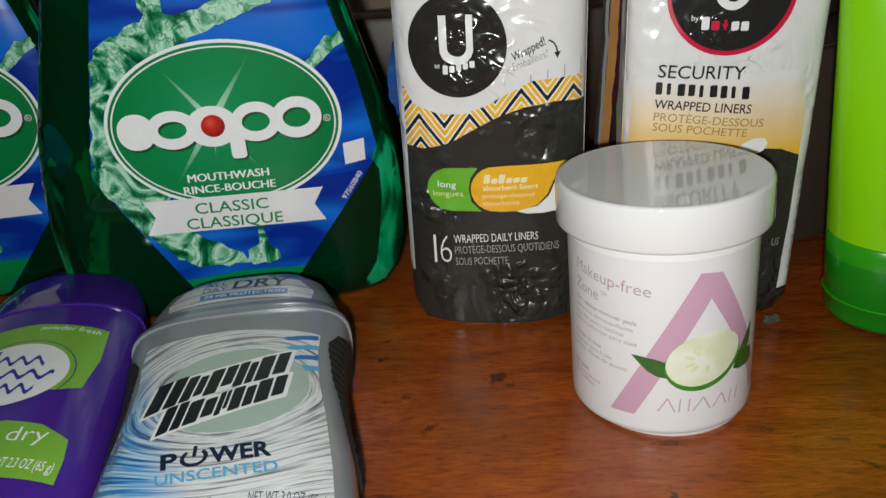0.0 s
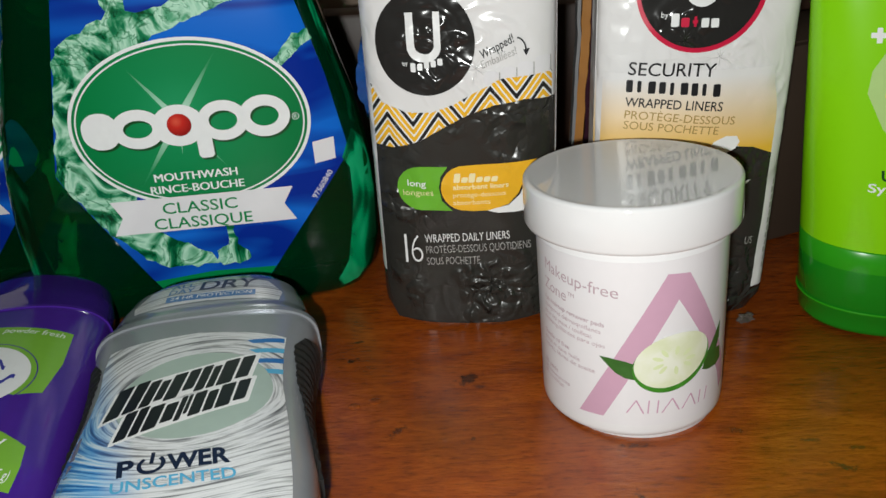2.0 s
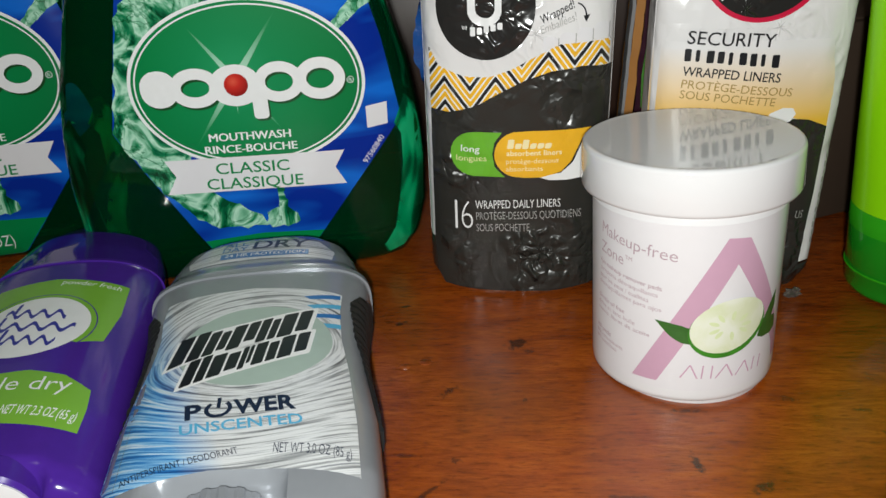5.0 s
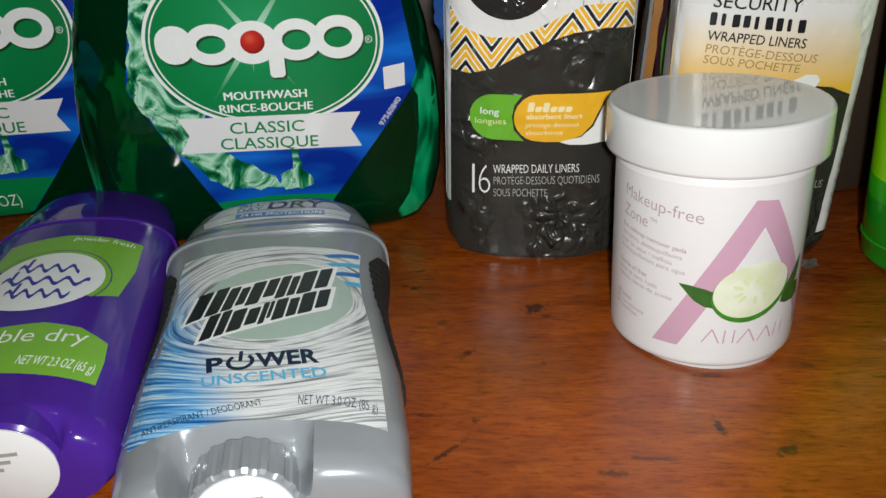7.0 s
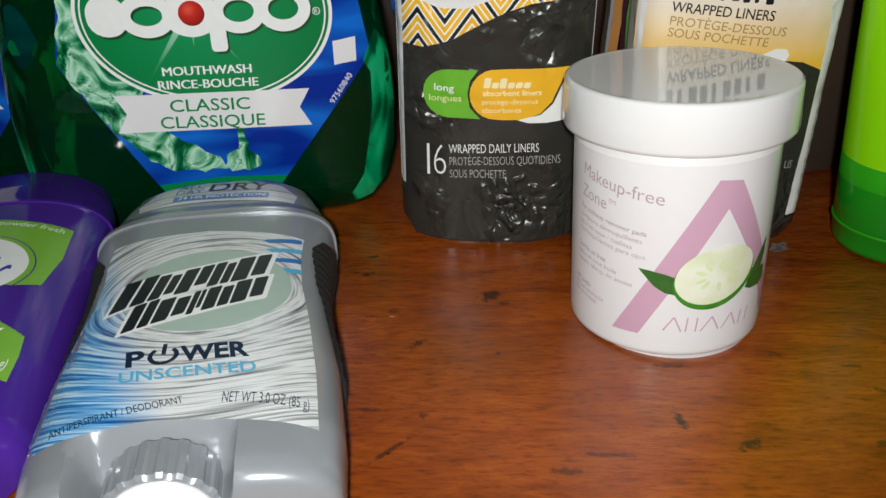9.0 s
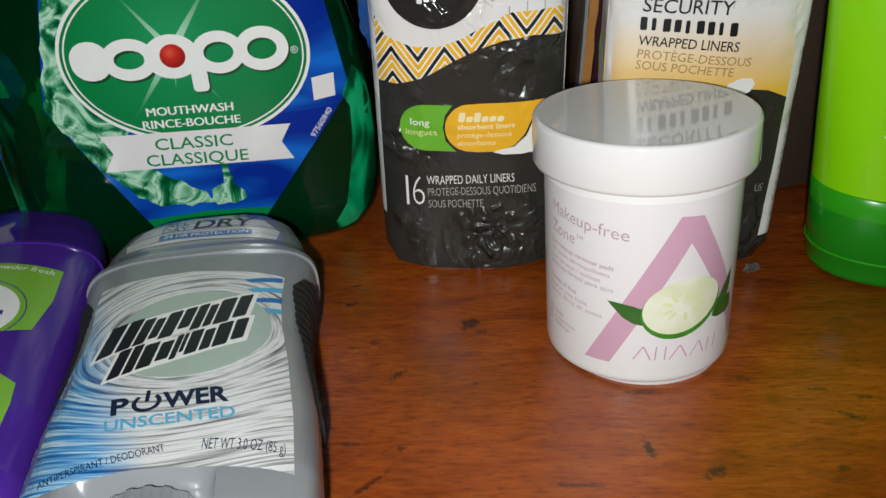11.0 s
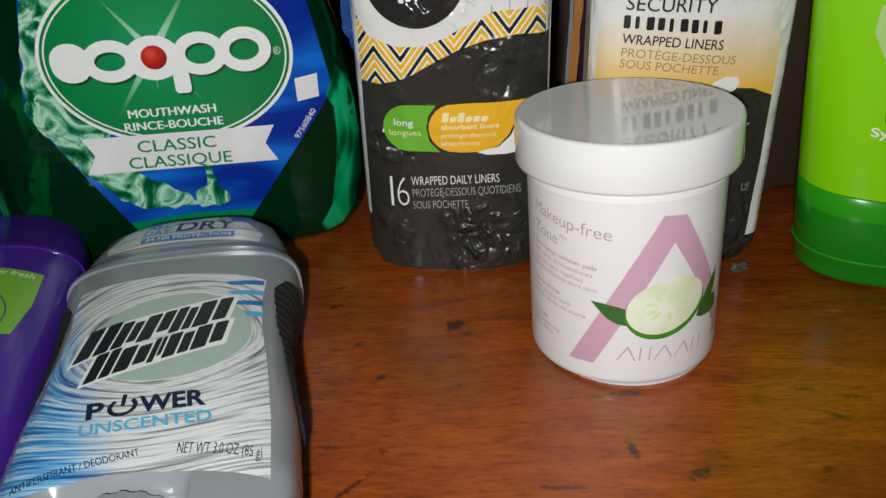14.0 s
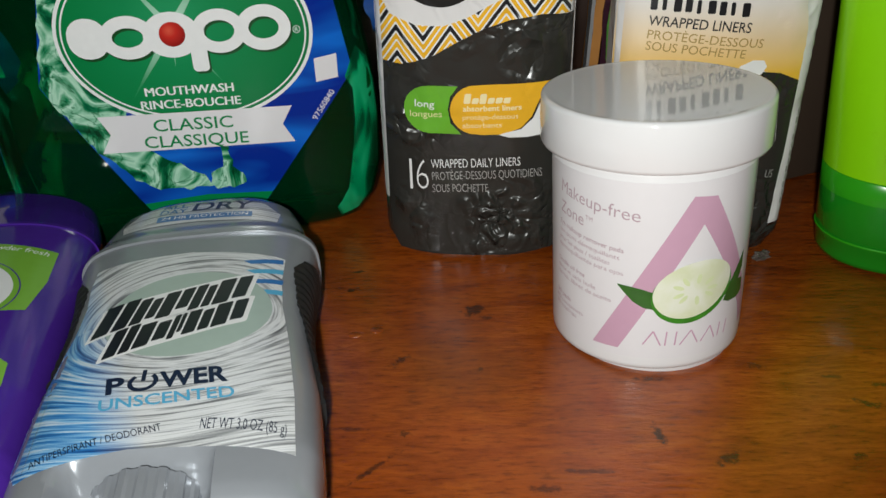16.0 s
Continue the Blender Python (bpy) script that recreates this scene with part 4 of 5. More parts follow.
    for k in range(15):
        z = 76 + 2.2 * k
        g = math.sin(math.pi * (k + 0.6) / 15.2)
        w = 1.2 * noise.noise((z * 0.25, 1, 2))
        loops.append([((-33.2 - 3.2 * g + w) * MM, (-4 - 6 * g) * MM, z * MM), ((-32.0 + w) * MM, (-9) * MM, z * MM), (-31.5 * MM, 8 * MM, z * MM), ((-33.6 - 2.0 * g - w) * MM, 6 * MM, z * MM)])
    part("side_fold", loft(loops), M_BLUE_FOIL, p, "crumpled blue printed side fold")
    return p


def second_pack():
    """Wrapped liners: white over yellow over black."""
    W, D, H = 32.7, 11.0, 168.0
    fn = pack_surface(W, D, H, 3.0, 9.0, [(26, 76, 9, 0.9), (24, 90, 8, 0.8), (14, 18, 12, 1.6)])
    p = thing("liner_pack", pose(0.1415, 0.3620 + 0.0125, 0, 0, 0, 0), "soft film pack of wrapped liners, white, yellow and black", "hygiene pack", "packs of liners")
    part("film_pouch", pack_body(fn, W, D, H, 9), [M_FILM, M_BLACK_FILM], p, sharp=70)
    q = lambda pts: [(u - 5.5, v) for u, v in pts]
    yel = fade("yellow_to_white_film", (0.80, 0.47, 0.05), (0.72, 0.70, 0.70), 0.066, 0.092)
    printed(p, q([(-31.0, 66.0), (9, 66.4), (20, 67.6), (33.0, 63.6), (33.2, 78), (30, 94), (-29.4, 94)]), yel, fn, 0.40, 2.5)
    printed(p, q([(-31, 4), (28, 4), (32.0, 10), (33, 40), (33.0, 63.6), (26, 66.6), (18, 67.6), (9.2, 67.3), (0, 64), (-31, 54)]), M_BLACK_FILM, fn, 0.50, 2.5, "black printed film")
    printed(p, q([(9.0, 62), (9.6, 66.0), (12.0, 69.6), (16, 71.4), (19.6, 71.2), (20.8, 69.2), (19.5, 66.8), (16, 65), (13.6, 62)]), M_INK_WHITE, fn, 0.62, 2.5)
    printed(p, q([(20, 52.5), (26.5, 54.8), (22.5, 50)]), M_INK_WHITE, fn, 0.62, 2.5)
    printed(p, q(ellipse(4.3, 120.5, 20.6, 20.6, 0, 64)), M_INK_RED, fn, 0.45, 2.5)
    printed(p, q(ellipse(4.1, 120.9, 19.2, 19.4, 0, 64)), M_EMBLEM, fn, 0.58, 2.5)
    printed(p, [q(r) for r in ring(4.2, 121.0, 6.0, 6.6, 2.6, 24, 190, 350)], M_INK_WHITE, fn, 0.68, 0)
    for k, mt in enumerate((M_INK_WHITE, M_INK_RED, M_INK_RED, M_INK_WHITE, M_INK_WHITE)):
        u = -5.2 + k * 3.15
        if k == 2:
            printed(p, q(block(u + 0.4, 109.4, u + 2.0, 110.4, 0.1)), mt, fn, 0.68, 0)
            printed(p, q(block(u + 0.8, 108.4, u + 1.6, 111.6, 0.1)), mt, fn, 0.74, 0)
        else:
            printed(p, q(block(u, 108.6 - 0.22 * k, u + 2.5, 111.5 - 0.22 * k + (1.2 if k == 0 else 0), 0.5)), mt, fn, 0.68, 0)
    lettering(p, "by", *q([(-8.4, 111.6), (-6.2, 111.5)]), 1.8, M_INK_WHITE, fn, 0.68, 0, 0)
    lettering(p, "SECURITY", *q([(-17.7, 93.5), (10.4, 91.9)]), 4.3, M_INK_BLACK, fn, 0.6, 0.005, 2.5)
    # plain rounded bars in place of the trade name
    for k in range(9):
        u, v = -18.0 + k * 3.5, 87.6 - k * 0.29
        printed(p, q(block(u, v + 0.2 * (k % 2), u + (2.1, 1.3, 2.4)[k % 3], v + 4.2, 0.5)), M_INK_BLACK, fn, 0.6, 2.5)
    lettering(p, "WRAPPED LINERS", *q([(-18.2, 82.8), (13.5, 80.3)]), 3.1, M_INK_BLACK, fn, 0.6, 0.008, 2.5)
    ochre = mat("ochre_ink", (0.36, 0.24, 0.07), rough=0.3)
    lettering(p, "PROTÈGE-DESSOUS", *q([(-18.1, 78.6), (18.2, 75.3)]), 2.8, ochre, fn, 0.6, 0.0, 2.5)
    lettering(p, "SOUS POCHETTE", *q([(-18.3, 75.0), (13.0, 72.1)]), 2.8, ochre, fn, 0.6, 0.0, 2.5)
    lettering(p, "US", *q([(27.2, 29.5), (30.0, 29.3)]), 3.0, M_INK_GREY, fn, 0.65, -0.008, 2.5)
    # small print on the side seam, too fine to read
    for k in range(12):
        printed(p, q(block(35.4 + 0.3 * (k % 2), 18 + k * 3.0, 36.4 + 0.3 * (k % 2), 20.2 + k * 3.0, 0.1)), M_INK_GREY, fn, 0.5, 0)
    return p


front_pack()
second_pack()


# ---- jar of pads ----
def jar():
    j = thing("pad_jar", pose(0.1160, 0.3197, 0, -3.36, -2.29, 0), "round white plastic jar of remover pads with glossy lid", "jar")
    part("jar_body", lathe([(0.5, -2.8), (26.42, -2.8), (26.92, 0.0), (27.92, 0.4), (28.42, 1.1), (28.57, 2.2), (28.62, 6), (28.80, 60.6), (28.3, 61.4), (27.9, 62.0), (27.8, 66), (0.5, 66)]), M_WHITE_PLASTIC, j, sharp=50)
    part("lid", lathe([(27.9, 61.6), (31.3, 61.6), (32.0, 62.0), (32.35, 63.0), (32.03, 74.3), (31.88, 75.0), (31.43, 75.46), (30.93, 75.61), (30.33, 75.57), (29.73, 75.48)] + [(r, 75.22 + 0.24 * (r / 29.5) ** 2) for r in (29.2, 27, 24, 20, 16, 12, 8, 4, 0.5)]), M_LID, j, "glossy white screw lid", sharp=60)

    def fn(u, v, off):
        # the label is wrapped a little askew
        uu, v = 0.9580 * u + 0.0827 * v - 0.000623 * u * u + 0.002331 * u * v - 0.000294 * v * v - 0.00000759 * u ** 3 + 0.00007020 * u * u * v - 1.0567, -0.0168 * u + 0.9181 * v + 0.001277 * u * u - 0.001666 * u * v + 0.000542 * v * v - 0.00000090 * u ** 3 - 0.00002005 * u * u * v - 1.1784
        return on_wall(uu, v, off)

    def on_wall(u, v, off):
        r = 28.62 - -0.18 * v / 58.8 + off
        a = u / 28.4
        return (r * MM * math.sin(a), -r * MM * math.cos(a), v * MM)

    printed(j, block(-44, 4.5, 44, 58.5, 0.3), M_PAPER, on_wall, 0.10, 2.0, "white paper label")
    # tall pink emblem without a crossbar
    printed(j, [(1.8, 58.7), (7.7, 58.6), (27.4, 23.0), (31.5, 12.5), (28.5, 10.0), (25.2, 17.8), (5.3, 50.4), (-13.2, 8.2), (-21.2, 7.5)], M_PINK, fn, 0.20, 2.0, "dusty pink printed emblem")
    printed(j, [(-15.4, 30.0), (-12, 30.0), (-8, 29.6), (-4.5, 28.6), (-3.4, 25.5), (-4.2, 23.2), (-7.5, 23.6), (-10.5, 25.2), (-13, 27.6)], M_LEAF, fn, 0.28, 2.0, "green leaf print")
    printed(j, [(22.2, 38.0), (22.9, 32), (21.9, 28.5), (24.2, 28.0), (25.6, 23.0), (23, 21.8), (18.5, 22.2), (16.0, 23.4), (17, 28), (19.5, 33)], M_LEAF, fn, 0.28, 2.0)
    printed(j, ellipse(5.8, 28.6, 11.9, 9.7, 22, 48), M_CUC_SKIN, fn, 0.36, 2.0, "cucumber slice print")
    printed(j, ellipse(5.6, 29.8, 11.4, 9.0, 24, 48), M_CUC, fn, 0.44, 2.0)
    rnd = random.Random(5)
    for k in range(9):
        a = radians(40 * k + rnd.uniform(-8, 8))
        cx, cy = 5.8 + 5.0 * math.cos(a), 29.8 + 3.6 * math.sin(a)
        printed(j, ellipse(cx, cy, 1.6, 0.65, math.degrees(a), 12), M_SEED, fn, 0.50, 0)
    # plain thin strokes in place of the maker's name
    x = -6.4
    for wide, kind in ((5.8, "peak"), (4.6, "post"), (6.4, "peak"), (5.7, "peak"), (4.6, "post")):
        strokes = {"peak": [((0, 0), (0.5, 1)), ((1, 0), (0.5, 1))], "post": [((0.1, 0), (0.1, 1)), ((0.8, 0), (0.8, 1))]}[kind]
        for n, ((a, b), (c, d)) in enumerate(strokes):
            p0, p1 = (x + a * wide * 0.85, 11.0 + b * 4.9), (x + c * wide * 0.85, 11.0 + d * 4.9)
            ln = math.hypot(p1[0] - p0[0], p1[1] - p0[1])
            ox, oy = -(p1[1] - p0[1]) / ln * 0.22, (p1[0] - p0[0]) / ln * 0.22
            printed(j, [(p0[0] + ox, p0[1] + oy), (p1[0] + ox, p1[1] + oy), (p1[0] - ox, p1[1] - oy), (p0[0] - ox, p0[1] - oy)], M_PINK, fn, 0.32 + 0.02 * n, 2.0)
        x += wide
    T = M_PINK_TEXT
    lettering(j, "Makeup-free", (-39.0, 50.0), (-10.6, 50.1), 3.7, T, fn, 0.2, -0.004, 2.0)
    lettering(j, "Zone", (-39.0, 43.8), (-27.4, 43.8), 3.7, T, fn, 0.2, -0.004, 2.0)
    lettering(j, "TM", (-26.8, 46.2), (-24.2, 46.2), 1.3, T, fn, 0.2, 0, 2.0)
    for words, u1, v, bold in (("Eye makeup remover pads", -14.2, 39.9, 0.012), ("tampons démaquillants", -15.2, 37.4, 0), ("pour les yeux / toallitas", -17.9, 35.0, 0), ("desmaquillantes para ojos", -13.8, 32.8, 0),
                               ("Gentle oil free", -25.8, 27.6, 0.012), ("doux et sans huile", -21.7, 25.3, 0), ("suaves, libres de aceite", -16.6, 23.1, 0), ("80 pads", -31.0, 16.2, 0.012), ("80 coussinets", -25.4, 14.0, 0), ("80 toallitas", -28, 12.0, 0)):
        lettering(j, words, (-39.0, v), (u1, v), 1.45, T, fn, 0.2, bold, 2.0)
    return j


jar()


# ---- deodorant sticks lying on their backs ----
def stick_shape(knots_w, knots_t, power, notch=None):
    def half(v):
        return lerp(v, knots_w)

    def thick(v):
        return lerp(v, knots_t)

    def fn(u, v, off):
        w, t = half(v), thick(v)
        x = min(abs(u) / w, 0.97)
        z = t / 2 + (t / 2 + off) * (1 - x ** power) ** (1 / power)
        return (u * MM, v * MM, z * MM)

    def skin(v0, v1, step, grow=0.0, count=96, curve=0.0):
        """The body between two heights; curve bows its upper end on the face's middle."""
        loops = []
        n = max(2, int((v1 - v0) / step))
        for k in range(n + 1):
            v = v0 + (v1 - v0) * k / n
            w, t = half(v) + grow, thick(v) + 2 * grow
            pts = []
            for x, z in super_loop(w, t / 2, power, count):
                zz = z + t / 2 - grow
                if notch and v < notch[3] and zz > notch[4]:
                    cu, hw, v_in = notch[0], notch[1], notch[3]
                    g = 1 - min(1, max(0, (abs(x - cu) - hw) / 4.0))
                    g *= min(1, (v_in - v) / 7.0)
                    g = g * g * (3 - 2 * g)
                    zz -= g * (zz - notch[4])
                pts.append((x * MM, v * MM, zz * MM))
            loops.append(pts)
        return loft(loops)

    return fn, skin, half, thick


def knurled_dial(r, long, centre, parent, disc_label, rib=0.45):
    """A ribbed dial whose white end disc looks along -y."""
    cu, v0, cz = centre
    loops, n = [], 120
    for v, k in ((v0, 0.93), (v0 + 0.8, 1.0), (v0 + long, 1.0)):
        loops.append([((cu + (r * k + (rib if (i // 3) % 2 else 0.0)) * math.cos(2 * math.pi * i / n)) * MM, v * MM, (cz + (r * k + (rib if (i // 3) % 2 else 0.0)) * math.sin(2 * math.pi * i / n)) * MM) for i in range(n)])
    dial = part("dial", loft(loops), M_SILVER if parent["category"] == "deodorant" and "grey" in parent["label"] else M_PURPLE, parent, "ribbed turning dial" if rib else "smooth turning dial", sharp=25)
    bm = loft([[((cu + r * 0.90 * s * math.cos(2 * math.pi * i / 48)) * MM, v * MM, (cz + r * 0.90 * s * math.sin(2 * math.pi * i / 48)) * MM) for i in range(48)] for v, s in ((v0 + 0.2, 1.0), (v0 - 0.5, 1.0), (v0 - 0.7, 0.97))])
    part("end_disc", bm, M_WHITE_PLASTIC, dial, disc_label)
    # stamped code, too small to read
    for k in range(3):
        b = box((cu - 4.5) * MM, (v0 - 0.85) * MM, (cz + 4.6 - k * 2.2) * MM, (cu + 4.5 - 2 * k) * MM, (v0 - 0.65) * MM, (cz + 5.6 - k * 2.2) * MM)
        part("stamp", b, M_INK_GREY, dial, smooth=False)


def grey_stick():
    W = [(13, 30.8), (14.5, 32.2), (18, 32.9), (30, 33.8), (54, 33.9), (70, 32.6), (84, 32.0), (98, 32.8), (110, 34.4), (118, 35.6), (124, 35.6), (130, 33.6), (140, 31.8), (150, 29.5), (158, 25.5), (163, 19.0), (166, 12.0), (167, 8.0)]
    T = [(13, 27.0), (14.5, 29.0), (18, 30.2), (30, 31.0), (120, 31.5), (126, 31.3), (131, 30.4), (140, 29.8), (150, 28.5), (158, 26.0), (163, 21.5), (166, 16.5), (167, 14.0)]
    fn, skin, half, thick = stick_shape(W, T, 3.2, (-4.5, 12.6, 0, 33.0, 17.0))
    s = thing("deodorant_stick", pose(-0.0014, 0.2020, 0, 0, 0, 10.3), "silver-grey plastic deodorant stick lying on its back, silver label", "deodorant")
    part("stick_body", skin(13, 122, 1.5), M_SILVER, s, sharp=50)
    part("cap", skin(122.6, 167, 1.0, 0.35), M_CLEAR_GREY, s, "smoky translucent cap", sharp=50)
    # bright rim where the cap begins
    part("cap_rim", skin(121.8, 124.0, 0.4, 0.75), M_SILVER, s)
    lab = [(-27.3, 110.7), (0, 112.0), (26.7, 106.8), (25.6, 95), (25.8, 82), (27.3, 66.9), (28.4, 45), (28.4, 25.9), (14, 28.0), (-6, 30.5), (-29.5, 29.0), (-33, 36), (-33.0, 50), (-31, 66), (-28.0, 80), (-27.0, 92), (-28.0, 102)]
    printed(s, lab, M_STREAKS, fn, 0.15, 3.0, "silver label with grey swirls and blue streaks")
    printed(s, ellipse(1.7, 80.5, 21.5, 19.3, -4, 64), M_SAGE, fn, 0.25, 3.0)
    # plain leaning blocks in place of the maker's name
    for a, b, hi, row in (((-22.4, 74.0), (16.4, 84.6), 10.6, (1.2, 0.85, 1.05, 0.8, 1.2)), ((-17.6, 63.8), (16.2, 74.4), 9.2, (0.95, 1.15, 0.5, 1.0, 1.2))):
        L = math.hypot(b[0] - a[0], b[1] - a[1])
        cu, cv = (b[0] - a[0]) / L, (b[1] - a[1]) / L
        total, x0 = sum(row), 0.0

        def at(x, y):
            xx = x + 0.5 * y
            return (a[0] + cu * xx - cv * y, a[1] + cv * xx + cu * y)

        printed(s, [at(x, y) for x, y in block(-1.1, -1.0, L + 0.8, hi + 1.0, 0.8)], M_INK_WHITE, fn, 0.35, 3.0)
        for k, w in enumerate(row):
            ww = L * w / total
            up = 1.12 if k == 0 else 1.0
            low = 0.0 if k % 2 else -0.02 * hi
            for u0, u1, v0, v1 in ((0, 0.46 * ww, low, hi * up), (0.54 * ww, ww - 0.55, low + 0.10 * hi * (k % 3), hi * (up - 0.12 * (k % 2)))):
                printed(s, [at(x0 + u, v) for u, v in block(u0, v0, u1, v1, 0.5)], M_INK_BLACK, fn, 0.45, 3.0)
            x0 += ww
    for k in range(4):
        printed(s, [(15 + k * 0.8, 104.5 - k * 5.2), (26.2 - 0.1 * k, 106.0 - k * 5.4), (26.0 - 0.1 * k, 103.6 - k * 5.4), (17 + k * 1.0, 102.6 - k * 5.2)], M_SKY if k % 2 else M_BLUE, fn, 0.22, 3.0)
    lettering(s, "P", (-14.0, 49.8), (-9.8, 49.8), 5.6, M_NAVY, fn, 0.3, 0.035, 3.0, -0.13)
    printed(s, ring(-6.0, 52.6, 3.5, 3.4, 1.1, 30, -230, 50), M_NAVY, fn, 0.3, 0)
    printed(s, block(-6.5, 52.8, -5.5, 57.0, 0.2), M_NAVY, fn, 0.34, 0)
    lettering(s, "WER", (-1.9, 49.8), (13.6, 49.6), 5.6, M_NAVY, fn, 0.3, 0.035, 3.0, -0.13)
    lettering(s, "UNSCENTED", (-14.6, 44.2), (15.4, 43.6), 3.8, M_SKY, fn, 0.3, 0.015, 3.0, -0.15)
    lettering(s, "ANTIPERSPIRANT / DEODORANT", (-26.6, 31.2), (0.4, 35.0), 2.4, M_NAVY, fn, 0.3, 0.0, 3.0, -0.15)
    lettering(s, "NET WT 3.0 OZ (85 g)", (8.4, 33.9), (26.6, 31.2), 3.5, M_NAVY, fn, 0.3, -0.004, 3.0, -0.1)
    # cap print
    printed(s, [(-24, 133), (-25, 139), (-20, 149), (-8, 154.5), (8, 153.5), (20, 147), (25, 138), (24, 131), (0, 134)], M_STREAKS, fn, 0.55, 2.5)
    lettering(s, "ALL", (-13.7, 147.2), (-5.2, 147.2), 4.2, M_BLUE, fn, 0.65, 0.01, 2.5)
    lettering(s, "DAY", (-13.9, 142.4), (-5.2, 142.2), 4.0, M_BLUE, fn, 0.65, 0.01, 2.5)
    lettering(s, "DRY", (-3.6, 143.4), (15.8, 141.4), 8.0, M_NAVY, fn, 0.65, 0.015, 2.5)
    printed(s, [(-14.0, 136.0), (16.1, 134.7), (16.1, 138.9), (-14.0, 140.4)], M_BLUE, fn, 0.65, 2.5)
    lettering(s, "24 HR PROTECTION", (-12.6, 137.2), (14.8, 135.9), 2.3, M_INK_WHITE, fn, 0.75, 0.01, 2.5)
    # ribbed rubber grips on both flanks
    for sgn in (-1, 1):
        loops = []
        for k in range(70):
            v = 54 + 58 * k / 69
            w, t = half(v), thick(v)
            span = ease(v, [(54, 0.02), (62, 0.22), (76, 0.55), (90, 0.82), (103, 0.95), (109, 0.75), (112, 0.2)])
            rib = 0.7 + (0.45 if k % 4 < 2 else 0.0)
            pts = []
            for q in range(9):
                a = radians(-48 + (48 + 42 * span) * q / 8)
                c, sn = math.cos(a), math.sin(a)
                x = math.copysign(abs(c) ** (2 / 3.2), c) * (w + rib)
                z = t / 2 + math.copysign(abs(sn) ** (2 / 3.2), sn) * (t / 2 + 0.1 + 0.3 * rib * abs(c))
                pts.append((sgn * x * MM, v * MM, z * MM))
            pts.append((sgn * (w - 4) * MM, v * MM, t / 2 * MM))
            loops.append(pts)
        part("grip", loft(loops), M_RUBBER, s, "ribbed black rubber grip", sharp=25)
    knurled_dial(12.7, 10.5, (-4.5, 18.0, 14.7), s, "white end disc with a stamped code")
    return s


def purple_stick():
    W = [(17, 27.5), (18.5, 29.5), (23, 30.8), (45, 31.5), (110, 31.0), (125, 30.5), (140, 28.5), (155, 25), (167, 20.5), (175, 13.5), (179, 7)]
    T = [(17, 24), (18.5, 26.5), (23, 28.0), (45, 29.0), (125, 28.5), (140, 27.5), (155, 26), (167, 22.5), (175, 17), (179, 12)]
    raised, skin, half, thick = stick_shape(W, T, 2.25, (3.0, 14.0, 0, 25.0, 17.0))
    s = thing("deodorant_stick", pose(-0.0713, 0.2131, 0, 0, 0, 11), "purple plastic deodorant stick lying on its back, lime labels", "deodorant")
    fn = lambda u, v, off: raised(u, v - 6, off)
    part("stick_body", skin(17, 126, 1.5), M_PURPLE, s, sharp=50)
    part("cap", skin(126.4, 179, 1.0, 0.3), M_PURPLE_CAP, s, "glossy deep purple cap", sharp=50)
    part("cap_rim", skin(125.6, 127.2, 0.3, 0.6), M_PURPLE, s)
    printed(s, [(-20, 104), (-18, 117.5), (0, 119.5), (23.6, 115.5), (24.0, 98), (22.0, 82), (15, 80), (0, 84)], M_LIME_LABEL, fn, 0.15, 3.0, "lime green label")
    printed(s, ellipse(-0.5, 90.0, 17.3, 17.0, 0, 56), M_INK_WHITE, fn, 0.25, 3.0, "white oval emblem")
    printed(s, ring(-0.5, 90.0, 19.2, 19.0, 0.35, 56), M_PURPLE, fn, 0.22, 0)
    # flowing strokes in place of the maker's name
    for v, u0, u1, f in ((97, -10, 9, 1.25), (89.5, -13, 13, 1.05), (82.0, -10, 9, 1.35)):
        strip = []
        for k in range(48):
            a, b = (u0 + (u1 - u0) * q / 48 for q in (k, k + 1))
            ya, yb = (v - 0.16 * q + 1.9 * math.sin(f * (q - u0)) for q in (a, b))
            strip.append([(a, ya - 1.05), (b, yb - 1.05), (b, yb + 1.05), (a, ya + 1.05)])
        printed(s, strip, M_ROYAL, fn, 0.38, 0)
        printed(s, block(u0 + 2, v - 1 - 0.16 * u0, u0 + 3.1, v + 5.5 - 0.16 * u0, 0.4, 0.9), M_ROYAL, fn, 0.44, 0)
    lettering(s, "powder fresh", (2.5, 115.5), (21.4, 112.0), 2.7, M_INK_WHITE, fn, 0.3, 0.0, 3.0)
    printed(s, [(-28, 46), (-26, 60), (-10, 65.0), (6, 66.0), (16, 63.5), (23.6, 58.0), (24.2, 50), (23.8, 40.5), (0, 44)], M_LIME_LABEL, fn, 0.15, 3.0, "lime green label")
    lettering(s, "ble dry", (-3.8, 57.3), (18.6, 56.0), 6.0, M_INK_WHITE, fn, 0.3, -0.004, 3.0)
    lettering(s, "NET WT 2.3 OZ (65 g)", (3.6, 47.0), (22.4, 44.4), 3.6, M_INK_WHITE, fn, 0.3, 0.005, 3.0)
    knurled_dial(13.9, 7.5, (4.6, 17.2, 15.2), s, "white end disc with a stamped code", 0.0)
    return s


grey_stick()
purple_stick()


